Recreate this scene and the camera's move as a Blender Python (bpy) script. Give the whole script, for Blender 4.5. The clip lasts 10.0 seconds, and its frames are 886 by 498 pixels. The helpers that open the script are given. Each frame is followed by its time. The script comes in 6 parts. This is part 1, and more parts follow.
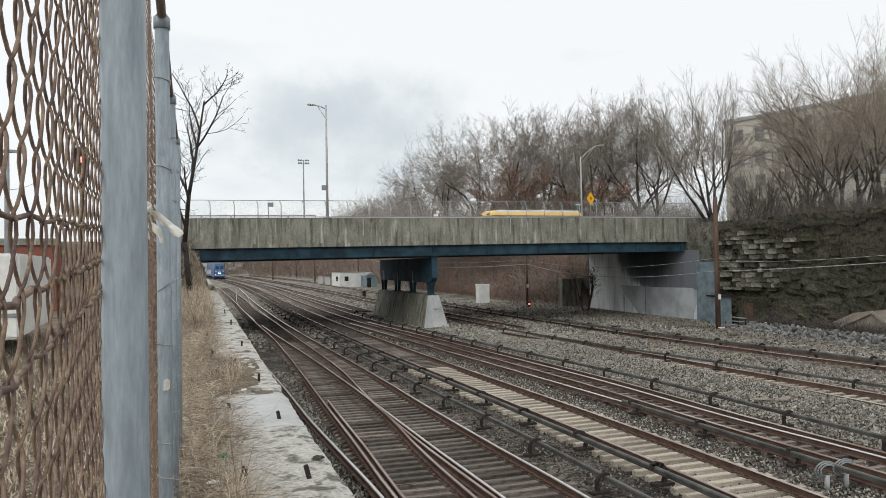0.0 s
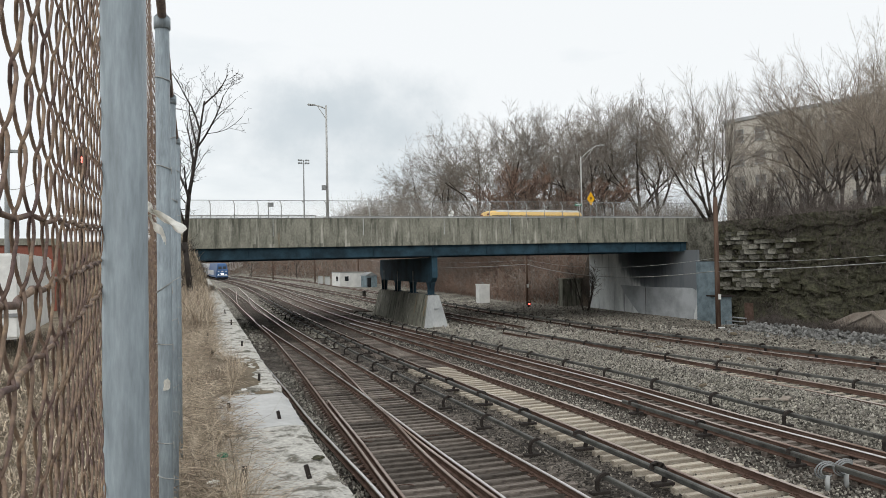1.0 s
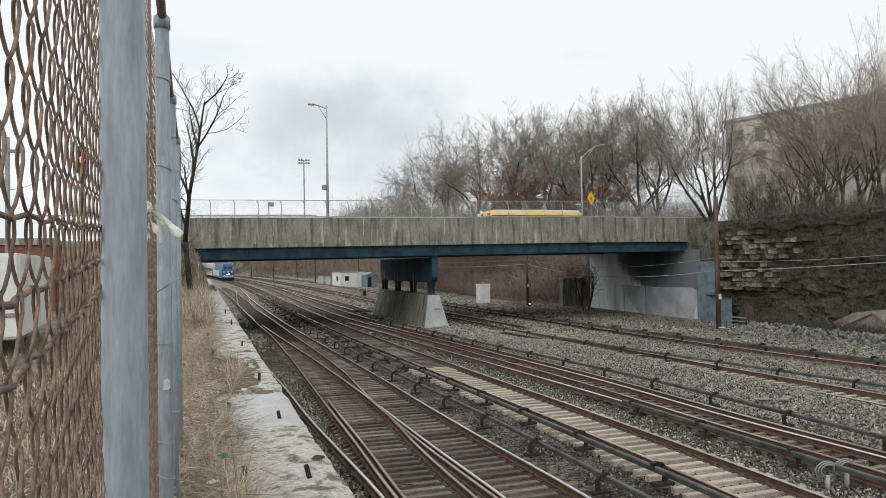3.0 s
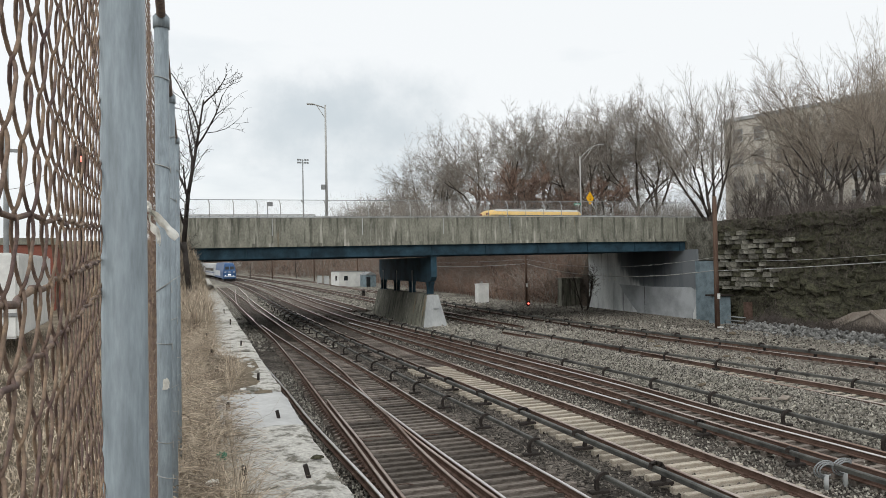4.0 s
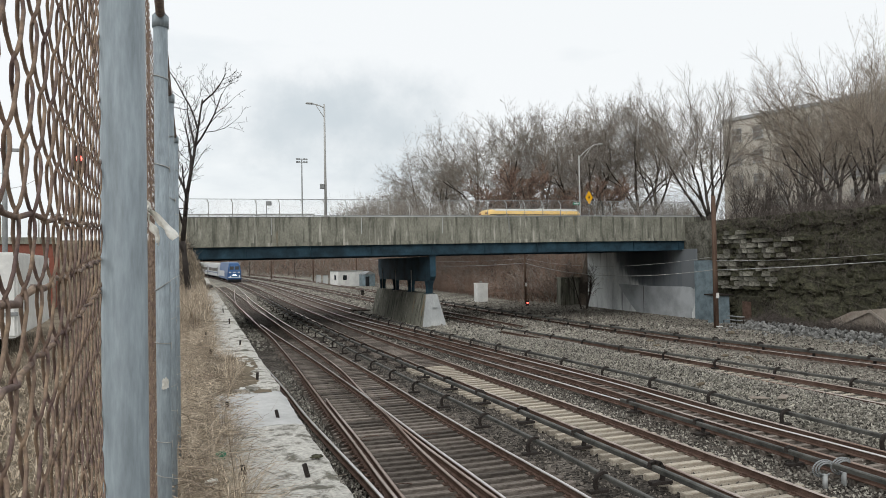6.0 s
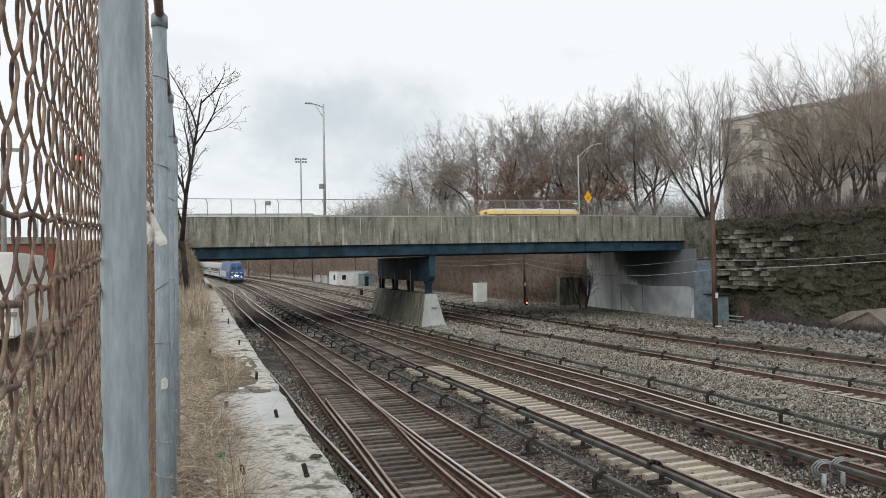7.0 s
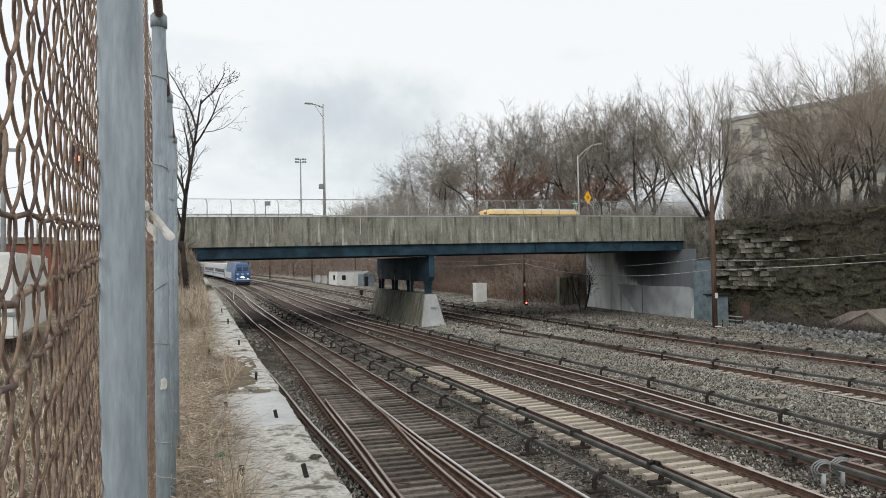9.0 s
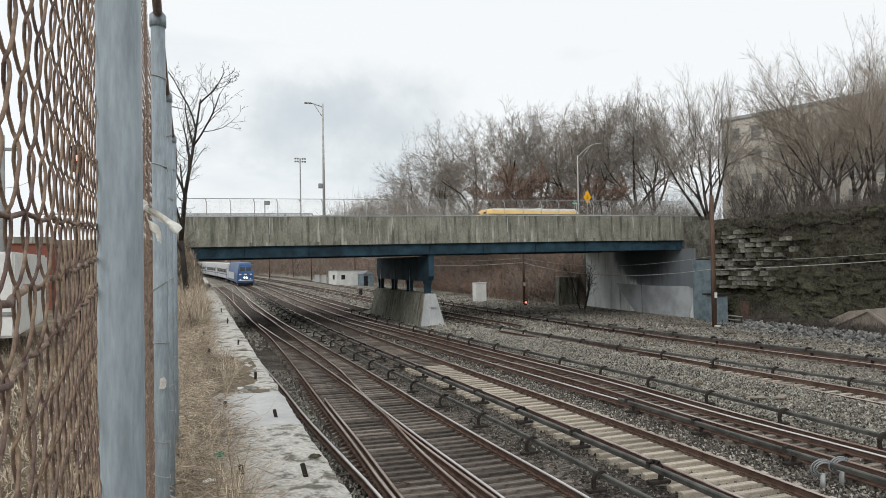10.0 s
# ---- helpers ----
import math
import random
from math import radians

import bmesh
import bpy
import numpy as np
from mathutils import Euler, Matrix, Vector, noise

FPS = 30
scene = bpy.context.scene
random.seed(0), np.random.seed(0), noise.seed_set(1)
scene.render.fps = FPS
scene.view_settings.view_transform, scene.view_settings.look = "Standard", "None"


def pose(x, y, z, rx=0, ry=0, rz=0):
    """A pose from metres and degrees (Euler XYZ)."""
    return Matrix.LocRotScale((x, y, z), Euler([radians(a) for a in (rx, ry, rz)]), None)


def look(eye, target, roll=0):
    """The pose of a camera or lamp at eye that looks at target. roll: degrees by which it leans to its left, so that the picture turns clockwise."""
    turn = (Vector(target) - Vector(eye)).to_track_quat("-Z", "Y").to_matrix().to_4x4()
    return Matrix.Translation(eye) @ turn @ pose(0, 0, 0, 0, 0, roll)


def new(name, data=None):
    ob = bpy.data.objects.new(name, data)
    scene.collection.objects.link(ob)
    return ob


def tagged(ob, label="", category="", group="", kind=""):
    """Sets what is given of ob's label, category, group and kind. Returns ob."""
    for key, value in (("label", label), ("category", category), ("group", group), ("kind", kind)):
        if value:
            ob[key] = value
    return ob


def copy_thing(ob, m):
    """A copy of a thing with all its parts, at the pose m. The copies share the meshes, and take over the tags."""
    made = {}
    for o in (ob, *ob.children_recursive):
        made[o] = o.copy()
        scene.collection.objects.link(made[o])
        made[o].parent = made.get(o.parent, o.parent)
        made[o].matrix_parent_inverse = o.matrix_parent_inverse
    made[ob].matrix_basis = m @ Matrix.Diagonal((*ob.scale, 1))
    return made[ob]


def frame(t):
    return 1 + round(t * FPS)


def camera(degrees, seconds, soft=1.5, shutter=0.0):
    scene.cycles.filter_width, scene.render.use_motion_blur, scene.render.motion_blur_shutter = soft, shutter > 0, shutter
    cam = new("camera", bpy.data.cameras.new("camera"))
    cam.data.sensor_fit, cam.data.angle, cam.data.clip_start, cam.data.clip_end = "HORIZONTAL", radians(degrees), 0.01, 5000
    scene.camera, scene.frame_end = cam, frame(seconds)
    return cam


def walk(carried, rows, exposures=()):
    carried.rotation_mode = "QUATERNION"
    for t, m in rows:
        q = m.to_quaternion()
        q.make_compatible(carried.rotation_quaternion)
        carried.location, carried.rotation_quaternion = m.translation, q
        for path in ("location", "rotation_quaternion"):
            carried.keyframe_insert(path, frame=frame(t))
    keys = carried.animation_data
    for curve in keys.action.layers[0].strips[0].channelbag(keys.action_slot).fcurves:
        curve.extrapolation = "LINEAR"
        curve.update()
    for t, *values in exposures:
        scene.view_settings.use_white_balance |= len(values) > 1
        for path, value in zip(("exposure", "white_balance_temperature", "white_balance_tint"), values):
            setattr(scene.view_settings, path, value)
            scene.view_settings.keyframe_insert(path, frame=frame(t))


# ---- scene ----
cam = camera(64, 10.0, soft=0.8)


def aim(t, dx, dy, side):
    """Hand-held pose: dx, dy drift of the view in arc minutes-like units, side in mm."""
    k = 0.0457
    m = pose(side * 0.001, 0, 4.78, 90 + 1.21 + dy * k, 0, -18.8 + dx * k)
    return (t, m @ pose(0, 0, 0, 0, 0, -1.0))


walk(cam, [aim(0.0, 0, 0, 0), aim(0.5, 0.8, 0, 0.8), aim(1.0, 0.2, 0, -0.4), aim(1.5, 0.6, 0, 0), aim(2.0, 1.2, -0.3, 1.6),
           aim(2.5, 1.2, -0.3, 1.6), aim(4.0, -1.2, -1.0, -0.8), aim(4.5, -1.8, -1.3, -1.6), aim(5.0, -2.6, -1.6, -2.2),
           aim(5.5, -2.6, -1.9, -2.2), aim(7.0, -4.4, -2.4, -2.8), aim(7.5, -5.0, -2.5, -3.0), aim(8.0, -4.8, -2.5, -3.0),
           aim(8.5, -4.8, -2.6, -0.6), aim(9.0, -4.9, -2.1, -1.4), aim(9.5, -4.9, -2.1, 0.2), aim(10.0, -5.6, -2.9, 0.4)])

# ---------------------------------------------------------------- world and light
world = bpy.data.worlds.new("overcast_sky")
scene.world = world
world.use_nodes = True
wn, wl = world.node_tree.nodes, world.node_tree.links
wn.clear()
w_out = wn.new("ShaderNodeOutputWorld")
w_bg = wn.new("ShaderNodeBackground")
w_sky = wn.new("ShaderNodeTexSky")
w_sky.sky_type, w_sky.sun_disc = "NISHITA", False
w_sky.sun_elevation, w_sky.sun_rotation = radians(38), radians(-60)
w_co = wn.new("ShaderNodeTexCoord")
w_map = wn.new("ShaderNodeMapping")
w_map.inputs["Scale"].default_value = (2.2, 2.2, 7.0)
w_map.inputs["Location"].default_value = (3.1, 5.4, 0.75)
w_no = wn.new("ShaderNodeTexNoise")
w_no.inputs["Scale"].default_value, w_no.inputs["Detail"].default_value, w_no.inputs["Roughness"].default_value = 1.0, 7.0, 0.5
w_ra = wn.new("ShaderNodeValToRGB")
w_ra.color_ramp.elements[0].position, w_ra.color_ramp.elements[0].color = 0.30, (7.4, 7.9, 8.3, 1)
w_ra.color_ramp.elements[1].position, w_ra.color_ramp.elements[1].color = 0.47, (9.8, 10.05, 10.15, 1)
e = w_ra.color_ramp.elements.new(0.40)
e.color = (9.0, 9.4, 9.6, 1)
w_mix = wn.new("ShaderNodeMix")
w_mix.data_type = "RGBA"
w_mix.inputs["Factor"].default_value = 0.92
wl.new(w_co.outputs["Generated"], w_map.inputs["Vector"])
wl.new(w_map.outputs["Vector"], w_no.inputs["Vector"])
# thick white cloud overhead, thinner and uneven towards the horizon
w_sep = wn.new("ShaderNodeSeparateXYZ")
w_lift = wn.new("ShaderNodeMapRange")
w_lift.inputs["From Min"].default_value, w_lift.inputs["From Max"].default_value = 0.14, 0.3
w_lift.inputs["To Min"].default_value, w_lift.inputs["To Max"].default_value = -0.015, 0.1
w_add = wn.new("ShaderNodeMath")
w_add.operation = "ADD"
wl.new(w_co.outputs["Generated"], w_sep.inputs["Vector"])
wl.new(w_sep.outputs["Z"], w_lift.inputs["Value"])
wl.new(w_no.outputs["Fac"], w_add.inputs[0])
wl.new(w_lift.outputs["Result"], w_add.inputs[1])
wl.new(w_add.outputs["Value"], w_ra.inputs["Fac"])
# a ragged grey cloud bank low in the north
w_n2 = wn.new("ShaderNodeTexNoise")
w_n2.inputs["Scale"].default_value, w_n2.inputs["Detail"].default_value, w_n2.inputs["Roughness"].default_value = 6.0, 9.0, 0.62
w_off = wn.new("ShaderNodeVectorMath")
w_off.operation = "MULTIPLY_ADD"
w_off.inputs[1].default_value = (0.4, 0.4, 0.2)
w_sub = wn.new("ShaderNodeVectorMath")
w_sub.operation = "SUBTRACT"
w_sub.inputs[1].default_value = (0.36, 1.15, 0.285)
w_div = wn.new("ShaderNodeVectorMath")
w_div.operation = "MULTIPLY"
w_div.inputs[1].default_value = (5.2, 2.0, 12.0)
w_len = wn.new("ShaderNodeVectorMath")
w_len.operation = "LENGTH"
w_fall = wn.new("ShaderNodeMapRange")
w_fall.interpolation_type = "SMOOTHSTEP"
w_fall.inputs["From Min"].default_value, w_fall.inputs["From Max"].default_value = 1.25, 0.1
w_fall.inputs["To Max"].default_value = 0.7
w_bank = wn.new("ShaderNodeMix")
w_bank.data_type = "RGBA"
w_bank.inputs["B"].default_value = (5.5, 6.25, 6.7, 1)
wl.new(w_co.outputs["Generated"], w_n2.inputs["Vector"])
wl.new(w_n2.outputs["Color"], w_off.inputs[0])
wl.new(w_co.outputs["Generated"], w_off.inputs[2])
wl.new(w_off.outputs["Vector"], w_sub.inputs[0])
wl.new(w_sub.outputs["Vector"], w_div.inputs[0])
wl.new(w_div.outputs["Vector"], w_len.inputs[0])
wl.new(w_len.outputs["Value"], w_fall.inputs["Value"])
wl.new(w_fall.outputs["Result"], w_bank.inputs["Factor"])
wl.new(w_ra.outputs["Color"], w_bank.inputs["A"])
wl.new(w_sky.outputs["Color"], w_mix.inputs["A"])
wl.new(w_bank.outputs["Result"], w_mix.inputs["B"])
wl.new(w_mix.outputs["Result"], w_bg.inputs["Color"])
w_bg.inputs["Strength"].default_value = 0.1
wl.new(w_bg.outputs["Background"], w_out.inputs["Surface"])

sun = new("sun", bpy.data.lights.new("sun", "SUN"))
sun.data.energy, sun.data.angle, sun.data.color = 1.15, radians(40), (1.0, 0.985, 0.955)
sun.matrix_world = look((0, 0, 60), (0 + 40, 60, 60 - 56))
scene.view_settings.exposure = 0.0


# ---------------------------------------------------------------- materials
def mat(name, base, rough=0.8, metal=0.0, var=0.25, scale=3.0, fine=40.0, bump=0.3, other=None, amount=0.5, rnd=0.0,
        island=0.0, stretch=(1, 1, 1), bumpscale=None, dist=0.02, spec=0.12, coord="Object", glow=0.0, crisp=None):
    """Two-scale mottled surface: base colour, a second colour in large patches, fine grain, bump."""
    m = bpy.data.materials.new(name)
    m.use_nodes = True
    nt = m.node_tree
    b = nt.nodes["Principled BSDF"]
    b.inputs["Roughness"].default_value, b.inputs["Metallic"].default_value = rough, metal
    b.inputs["Specular IOR Level"].default_value = spec
    co, mp = nt.nodes.new("ShaderNodeTexCoord"), nt.nodes.new("ShaderNodeMapping")
    mp.inputs["Scale"].default_value = stretch
    nt.links.new(co.outputs[coord], mp.inputs["Vector"])
    big, small = nt.nodes.new("ShaderNodeTexNoise"), nt.nodes.new("ShaderNodeTexNoise")
    for n, s in ((big, scale), (small, fine)):
        n.inputs["Scale"].default_value, n.inputs["Detail"].default_value = s, 6
        n.inputs["Roughness"].default_value = 0.6
        nt.links.new(mp.outputs["Vector"], n.inputs["Vector"])
    ra = nt.nodes.new("ShaderNodeValToRGB")
    c = tuple(base)
    o = tuple(other) if other else tuple(x * 0.6 for x in c)
    ra.color_ramp.elements[0].position, ra.color_ramp.elements[0].color = 0.5 - 0.22 * (1 - amount) - 0.05, (*o, 1)
    ra.color_ramp.elements[1].position, ra.color_ramp.elements[1].color = 0.5 + 0.22 * amount, (*c, 1)
    if crisp:
        ra.color_ramp.elements[0].position, ra.color_ramp.elements[1].position = crisp
        big.inputs["Detail"].default_value, big.inputs["Roughness"].default_value = 10, 0.7
    nt.links.new(big.outputs["Fac"], ra.inputs["Fac"])
    mu = nt.nodes.new("ShaderNodeMix")
    mu.data_type, mu.blend_type = "RGBA", "MULTIPLY"
    mu.inputs["Factor"].default_value = 1.0
    r2 = nt.nodes.new("ShaderNodeMapRange")
    r2.inputs["From Min"].default_value, r2.inputs["From Max"].default_value = 0.25, 0.75
    r2.inputs["To Min"].default_value, r2.inputs["To Max"].default_value = 1 - var, 1 + var
    nt.links.new(small.outputs["Fac"], r2.inputs["Value"])
    nt.links.new(ra.outputs["Color"], mu.inputs["A"])
    nt.links.new(r2.outputs["Result"], mu.inputs["B"])
    last = mu.outputs["Result"]
    if rnd or island:
        src = nt.nodes.new("ShaderNodeObjectInfo" if rnd else "ShaderNodeNewGeometry")
        r3 = nt.nodes.new("ShaderNodeMapRange")
        k = rnd or island
        r3.inputs["To Min"].default_value, r3.inputs["To Max"].default_value = 1 - k, 1 + k
        nt.links.new(src.outputs["Random" if rnd else "Random Per Island"], r3.inputs["Value"])
        m2 = nt.nodes.new("ShaderNodeMix")
        m2.data_type, m2.blend_type = "RGBA", "MULTIPLY"
        m2.inputs["Factor"].default_value = 1.0
        nt.links.new(last, m2.inputs["A"])
        nt.links.new(r3.outputs["Result"], m2.inputs["B"])
        last = m2.outputs["Result"]
    nt.links.new(last, b.inputs["Base Color"])
    if bump:
        bu = nt.nodes.new("ShaderNodeBump")
        bu.inputs["Strength"].default_value, bu.inputs["Distance"].default_value = bump, dist
        if bumpscale:
            s3 = nt.nodes.new("ShaderNodeTexNoise")
            s3.inputs["Scale"].default_value, s3.inputs["Detail"].default_value = bumpscale, 4
            nt.links.new(mp.outputs["Vector"], s3.inputs["Vector"])
            nt.links.new(s3.outputs["Fac"], bu.inputs["Height"])
        else:
            nt.links.new(small.outputs["Fac"], bu.inputs["Height"])
        nt.links.new(bu.outputs["Normal"], b.inputs["Normal"])
    if glow:
        b.inputs["Emission Color"].default_value, b.inputs["Emission Strength"].default_value = (*c, 1), glow
    return m


M_ballast = mat("ballast", (0.28, 0.263, 0.222), 0.95, var=0.6, scale=0.3, fine=5, bump=1.0, other=(0.13, 0.119, 0.1), dist=0.05)
def pebbled(m, scale):
    """Adds single-stone tone to a ballast material."""
    nt = m.node_tree
    b = nt.nodes["Principled BSDF"]
    src = b.inputs["Base Color"].links[0].from_socket
    co, vo = nt.nodes.new("ShaderNodeTexCoord"), nt.nodes.new("ShaderNodeTexVoronoi")
    vo.inputs["Scale"].default_value = scale
    nt.links.new(co.outputs["Object"], vo.inputs["Vector"])
    sep, rg, mx = nt.nodes.new("ShaderNodeSeparateColor"), nt.nodes.new("ShaderNodeMapRange"), nt.nodes.new("ShaderNodeMix")
    rg.inputs["To Min"].default_value, rg.inputs["To Max"].default_value = 0.25, 1.8
    mx.data_type, mx.blend_type = "RGBA", "MULTIPLY"
    mx.inputs["Factor"].default_value = 1.0
    nt.links.new(vo.outputs["Color"], sep.inputs["Color"])
    nt.links.new(sep.outputs["Red"], rg.inputs["Value"])
    nt.links.new(src, mx.inputs["A"])
    nt.links.new(rg.outputs["Result"], mx.inputs["B"])
    nt.links.new(mx.outputs["Result"], b.inputs["Base Color"])
    bu = nt.nodes["Bump"]
    nt.links.new(vo.outputs["Distance"], bu.inputs["Height"])
    bu.invert = True


pebbled(M_ballast, 13.0)
M_ballast_dirty = mat("dirty_ballast", (0.125, 0.11, 0.095), 0.95, var=0.6, scale=0.5, fine=14, bump=1.0, other=(0.04, 0.035, 0.03), dist=0.05)
pebbled(M_ballast_dirty, 15.0)
M_stone_dirty = mat("dirty_stone", (0.21, 0.19, 0.165), 0.9, var=0.25, scale=3, fine=30, bump=0.3, island=0.8, other=(0.12, 0.105, 0.09))
M_stone = mat("ballast_stone", (0.29, 0.276, 0.238), 0.9, var=0.25, scale=3, fine=30, bump=0.3, island=0.82, other=(0.2, 0.185, 0.165))
M_tie = mat("tie_wood", (0.215, 0.187, 0.163), 0.9, var=0.45, scale=2.5, fine=18, bump=0.6, rnd=0.5, other=(0.09, 0.075, 0.064), stretch=(1, 5, 5))
M_tie_pale = mat("tie_pale_wood", (0.48, 0.435, 0.365), 0.9, var=0.35, scale=2.5, fine=18, bump=0.5, rnd=0.25, other=(0.33, 0.28, 0.22), stretch=(1, 5, 5))
M_rail = mat("rail_rust", (0.14, 0.092, 0.073), 0.75, 0.1, var=0.35, scale=3, fine=50, bump=0.3, other=(0.08, 0.05, 0.038))
M_shine = mat("rail_polished_head", (0.8, 0.78, 0.76), 0.28, 1.0, var=0.05, scale=2, fine=40, bump=0.02, other=(0.66, 0.62, 0.58), stretch=(1, 0.1, 1))
M_dull = mat("rail_dull_head", (0.58, 0.5, 0.45), 0.34, 0.9, var=0.2, scale=2, fine=40, bump=0.1, other=(0.26, 0.17, 0.125), stretch=(1, 0.1, 1))
M_cover = mat("third_rail_cover", (0.125, 0.125, 0.115), 0.6, var=0.3, scale=2, fine=25, bump=0.2, other=(0.05, 0.05, 0.046), spec=0.25)
M_bracket = mat("bracket_iron", (0.045, 0.038, 0.034), 0.8, var=0.3, scale=5, fine=40, bump=0.3)
M_conc_wall = mat("coping_concrete", (0.5, 0.485, 0.445), 0.92, var=0.36, scale=4.6, fine=30, bump=0.8, other=(0.15, 0.142, 0.118), crisp=(0.4, 0.5), stretch=(1, 1, 1))
M_conc_new = mat("patched_concrete", (0.5, 0.5, 0.49), 0.9, var=0.1, scale=1.2, fine=16, bump=0.25, other=(0.4, 0.4, 0.39), amount=0.4)
M_yellow = mat("school_bus_yellow", (0.8, 0.55, 0.2), 0.4, var=0.06, scale=1, fine=10, bump=0, other=(0.72, 0.48, 0.17))
M_white = mat("white_paint", (0.75, 0.75, 0.72), 0.45, var=0.06, scale=1.5, fine=12, bump=0.05, other=(0.62, 0.62, 0.6))
M_black = mat("black_rubber", (0.02, 0.02, 0.02), 0.7, var=0.2, scale=4, fine=30, bump=0.1)
M_glass = mat("dark_glass", (0.03, 0.035, 0.04), 0.12, var=0.05, scale=1, fine=8, bump=0, spec=0.6)
M_loco = mat("loco_blue", (0.055, 0.125, 0.27), 0.35, var=0.08, scale=1, fine=10, bump=0, other=(0.034, 0.08, 0.19))
M_silver = mat("stainless_steel", (0.72, 0.74, 0.75), 0.36, 0.45, var=0.08, scale=1, fine=10, bump=0.05, other=(0.6, 0.62, 0.64))
M_lamp = mat("headlight_glow", (1.0, 0.93, 0.82), 0.3, var=0.0, scale=1, fine=5, bump=0, other=(1, 0.93, 0.82), glow=6.0)
M_red = mat("red_signal_glow", (1.0, 0.12, 0.09), 0.3, var=0.0, scale=1, fine=5, bump=0, other=(1, 0.12, 0.09), glow=4.5)
M_grey = mat("grey_metal_paint", (0.3, 0.31, 0.31), 0.6, var=0.12, scale=2, fine=20, bump=0.1, other=(0.2, 0.21, 0.21))
M_bluegrey = mat("bluegrey_paint", (0.22, 0.28, 0.31), 0.7, var=0.15, scale=1.5, fine=14, bump=0.1, other=(0.13, 0.17, 0.19))
M_brick = mat("cream_brick", (0.6, 0.565, 0.5), 0.9, var=0.15, scale=0.5, fine=10, bump=0.2, other=(0.54, 0.505, 0.44))
M_pane = mat("sky_lit_pane", (0.26, 0.26, 0.25), 0.1, var=0.3, scale=0.5, fine=4, bump=0.05, spec=0.6)
M_lamp_pole = mat("pale_lamp_pole", (0.47, 0.47, 0.45), 0.6, var=0.12, scale=3, fine=20, bump=0.05, other=(0.38, 0.38, 0.37))
M_limb = mat("dark_limbs", (0.085, 0.073, 0.064), 0.95, var=0.3, scale=3, fine=25, bump=0.4, other=(0.045, 0.038, 0.034))
M_redbrick = mat("red_brick", (0.24, 0.1, 0.075), 0.9, var=0.15, scale=0.5, fine=10, bump=0.2, other=(0.24, 0.08, 0.055))
M_pole = mat("creosoted_pole", (0.14, 0.095, 0.07), 0.9, var=0.25, scale=1.2, fine=16, bump=0.4, other=(0.075, 0.045, 0.035), stretch=(3, 3, 0.4))
M_sign = mat("yellow_sign", (0.85, 0.45, 0.02), 0.5, var=0.04, scale=2, fine=9, bump=0, other=(0.78, 0.4, 0.02))
M_green = mat("green_sign", (0.02, 0.24, 0.14), 0.5, var=0.05, scale=2, fine=9, bump=0)
M_plastic = mat("torn_plastic", (0.8, 0.79, 0.74), 0.45, var=0.12, scale=14, fine=90, bump=0.3, other=(0.6, 0.57, 0.5))
M_plank = mat("weathered_plank", (0.33, 0.29, 0.25), 0.9, var=0.25, scale=1.5, fine=16, bump=0.4, other=(0.22, 0.18, 0.145))
M_conc = mat("bridge_concrete", (0.285, 0.28, 0.232), 0.92, var=0.3, scale=0.8, fine=9, bump=0.3, other=(0.17, 0.168, 0.138), crisp=(0.36, 0.62), stretch=(1, 1, 0.6))


def streaked(m, runs):
    """Adds vertical runs of stain: (colour, spread along, low, high, offset) each."""
    nt = m.node_tree
    b = nt.nodes["Principled BSDF"]
    for colour, along_scale, low, high, shift in runs:
        src = b.inputs["Base Color"].links[0].from_socket
        co, mp, no = nt.nodes.new("ShaderNodeTexCoord"), nt.nodes.new("ShaderNodeMapping"), nt.nodes.new("ShaderNodeTexNoise")
        mp.inputs["Scale"].default_value = (along_scale, along_scale, along_scale * 0.11)
        mp.inputs["Location"].default_value = (shift, 0, shift)
        no.inputs["Scale"].default_value, no.inputs["Detail"].default_value, no.inputs["Roughness"].default_value = 1.0, 5, 0.6
        rg, mx = nt.nodes.new("ShaderNodeMapRange"), nt.nodes.new("ShaderNodeMix")
        rg.inputs["From Min"].default_value, rg.inputs["From Max"].default_value, rg.inputs["To Max"].default_value = low, high, 0.8
        mx.data_type = "RGBA"
        mx.inputs["B"].default_value = (*colour, 1)
        nt.links.new(co.outputs["Object"], mp.inputs["Vector"])
        nt.links.new(mp.outputs["Vector"], no.inputs["Vector"])
        nt.links.new(no.outputs["Fac"], rg.inputs["Value"])
        nt.links.new(rg.outputs["Result"], mx.inputs["Factor"])
        nt.links.new(src, mx.inputs["A"])
        nt.links.new(mx.outputs["Result"], b.inputs["Base Color"])


streaked(M_conc, (((0.075, 0.077, 0.062), 2.6, 0.5, 0.63, 3.0), ((0.5, 0.48, 0.42), 2.1, 0.575, 0.67, 9.0), ((0.27, 0.18, 0.1), 1.1, 0.64, 0.74, 21.0)))


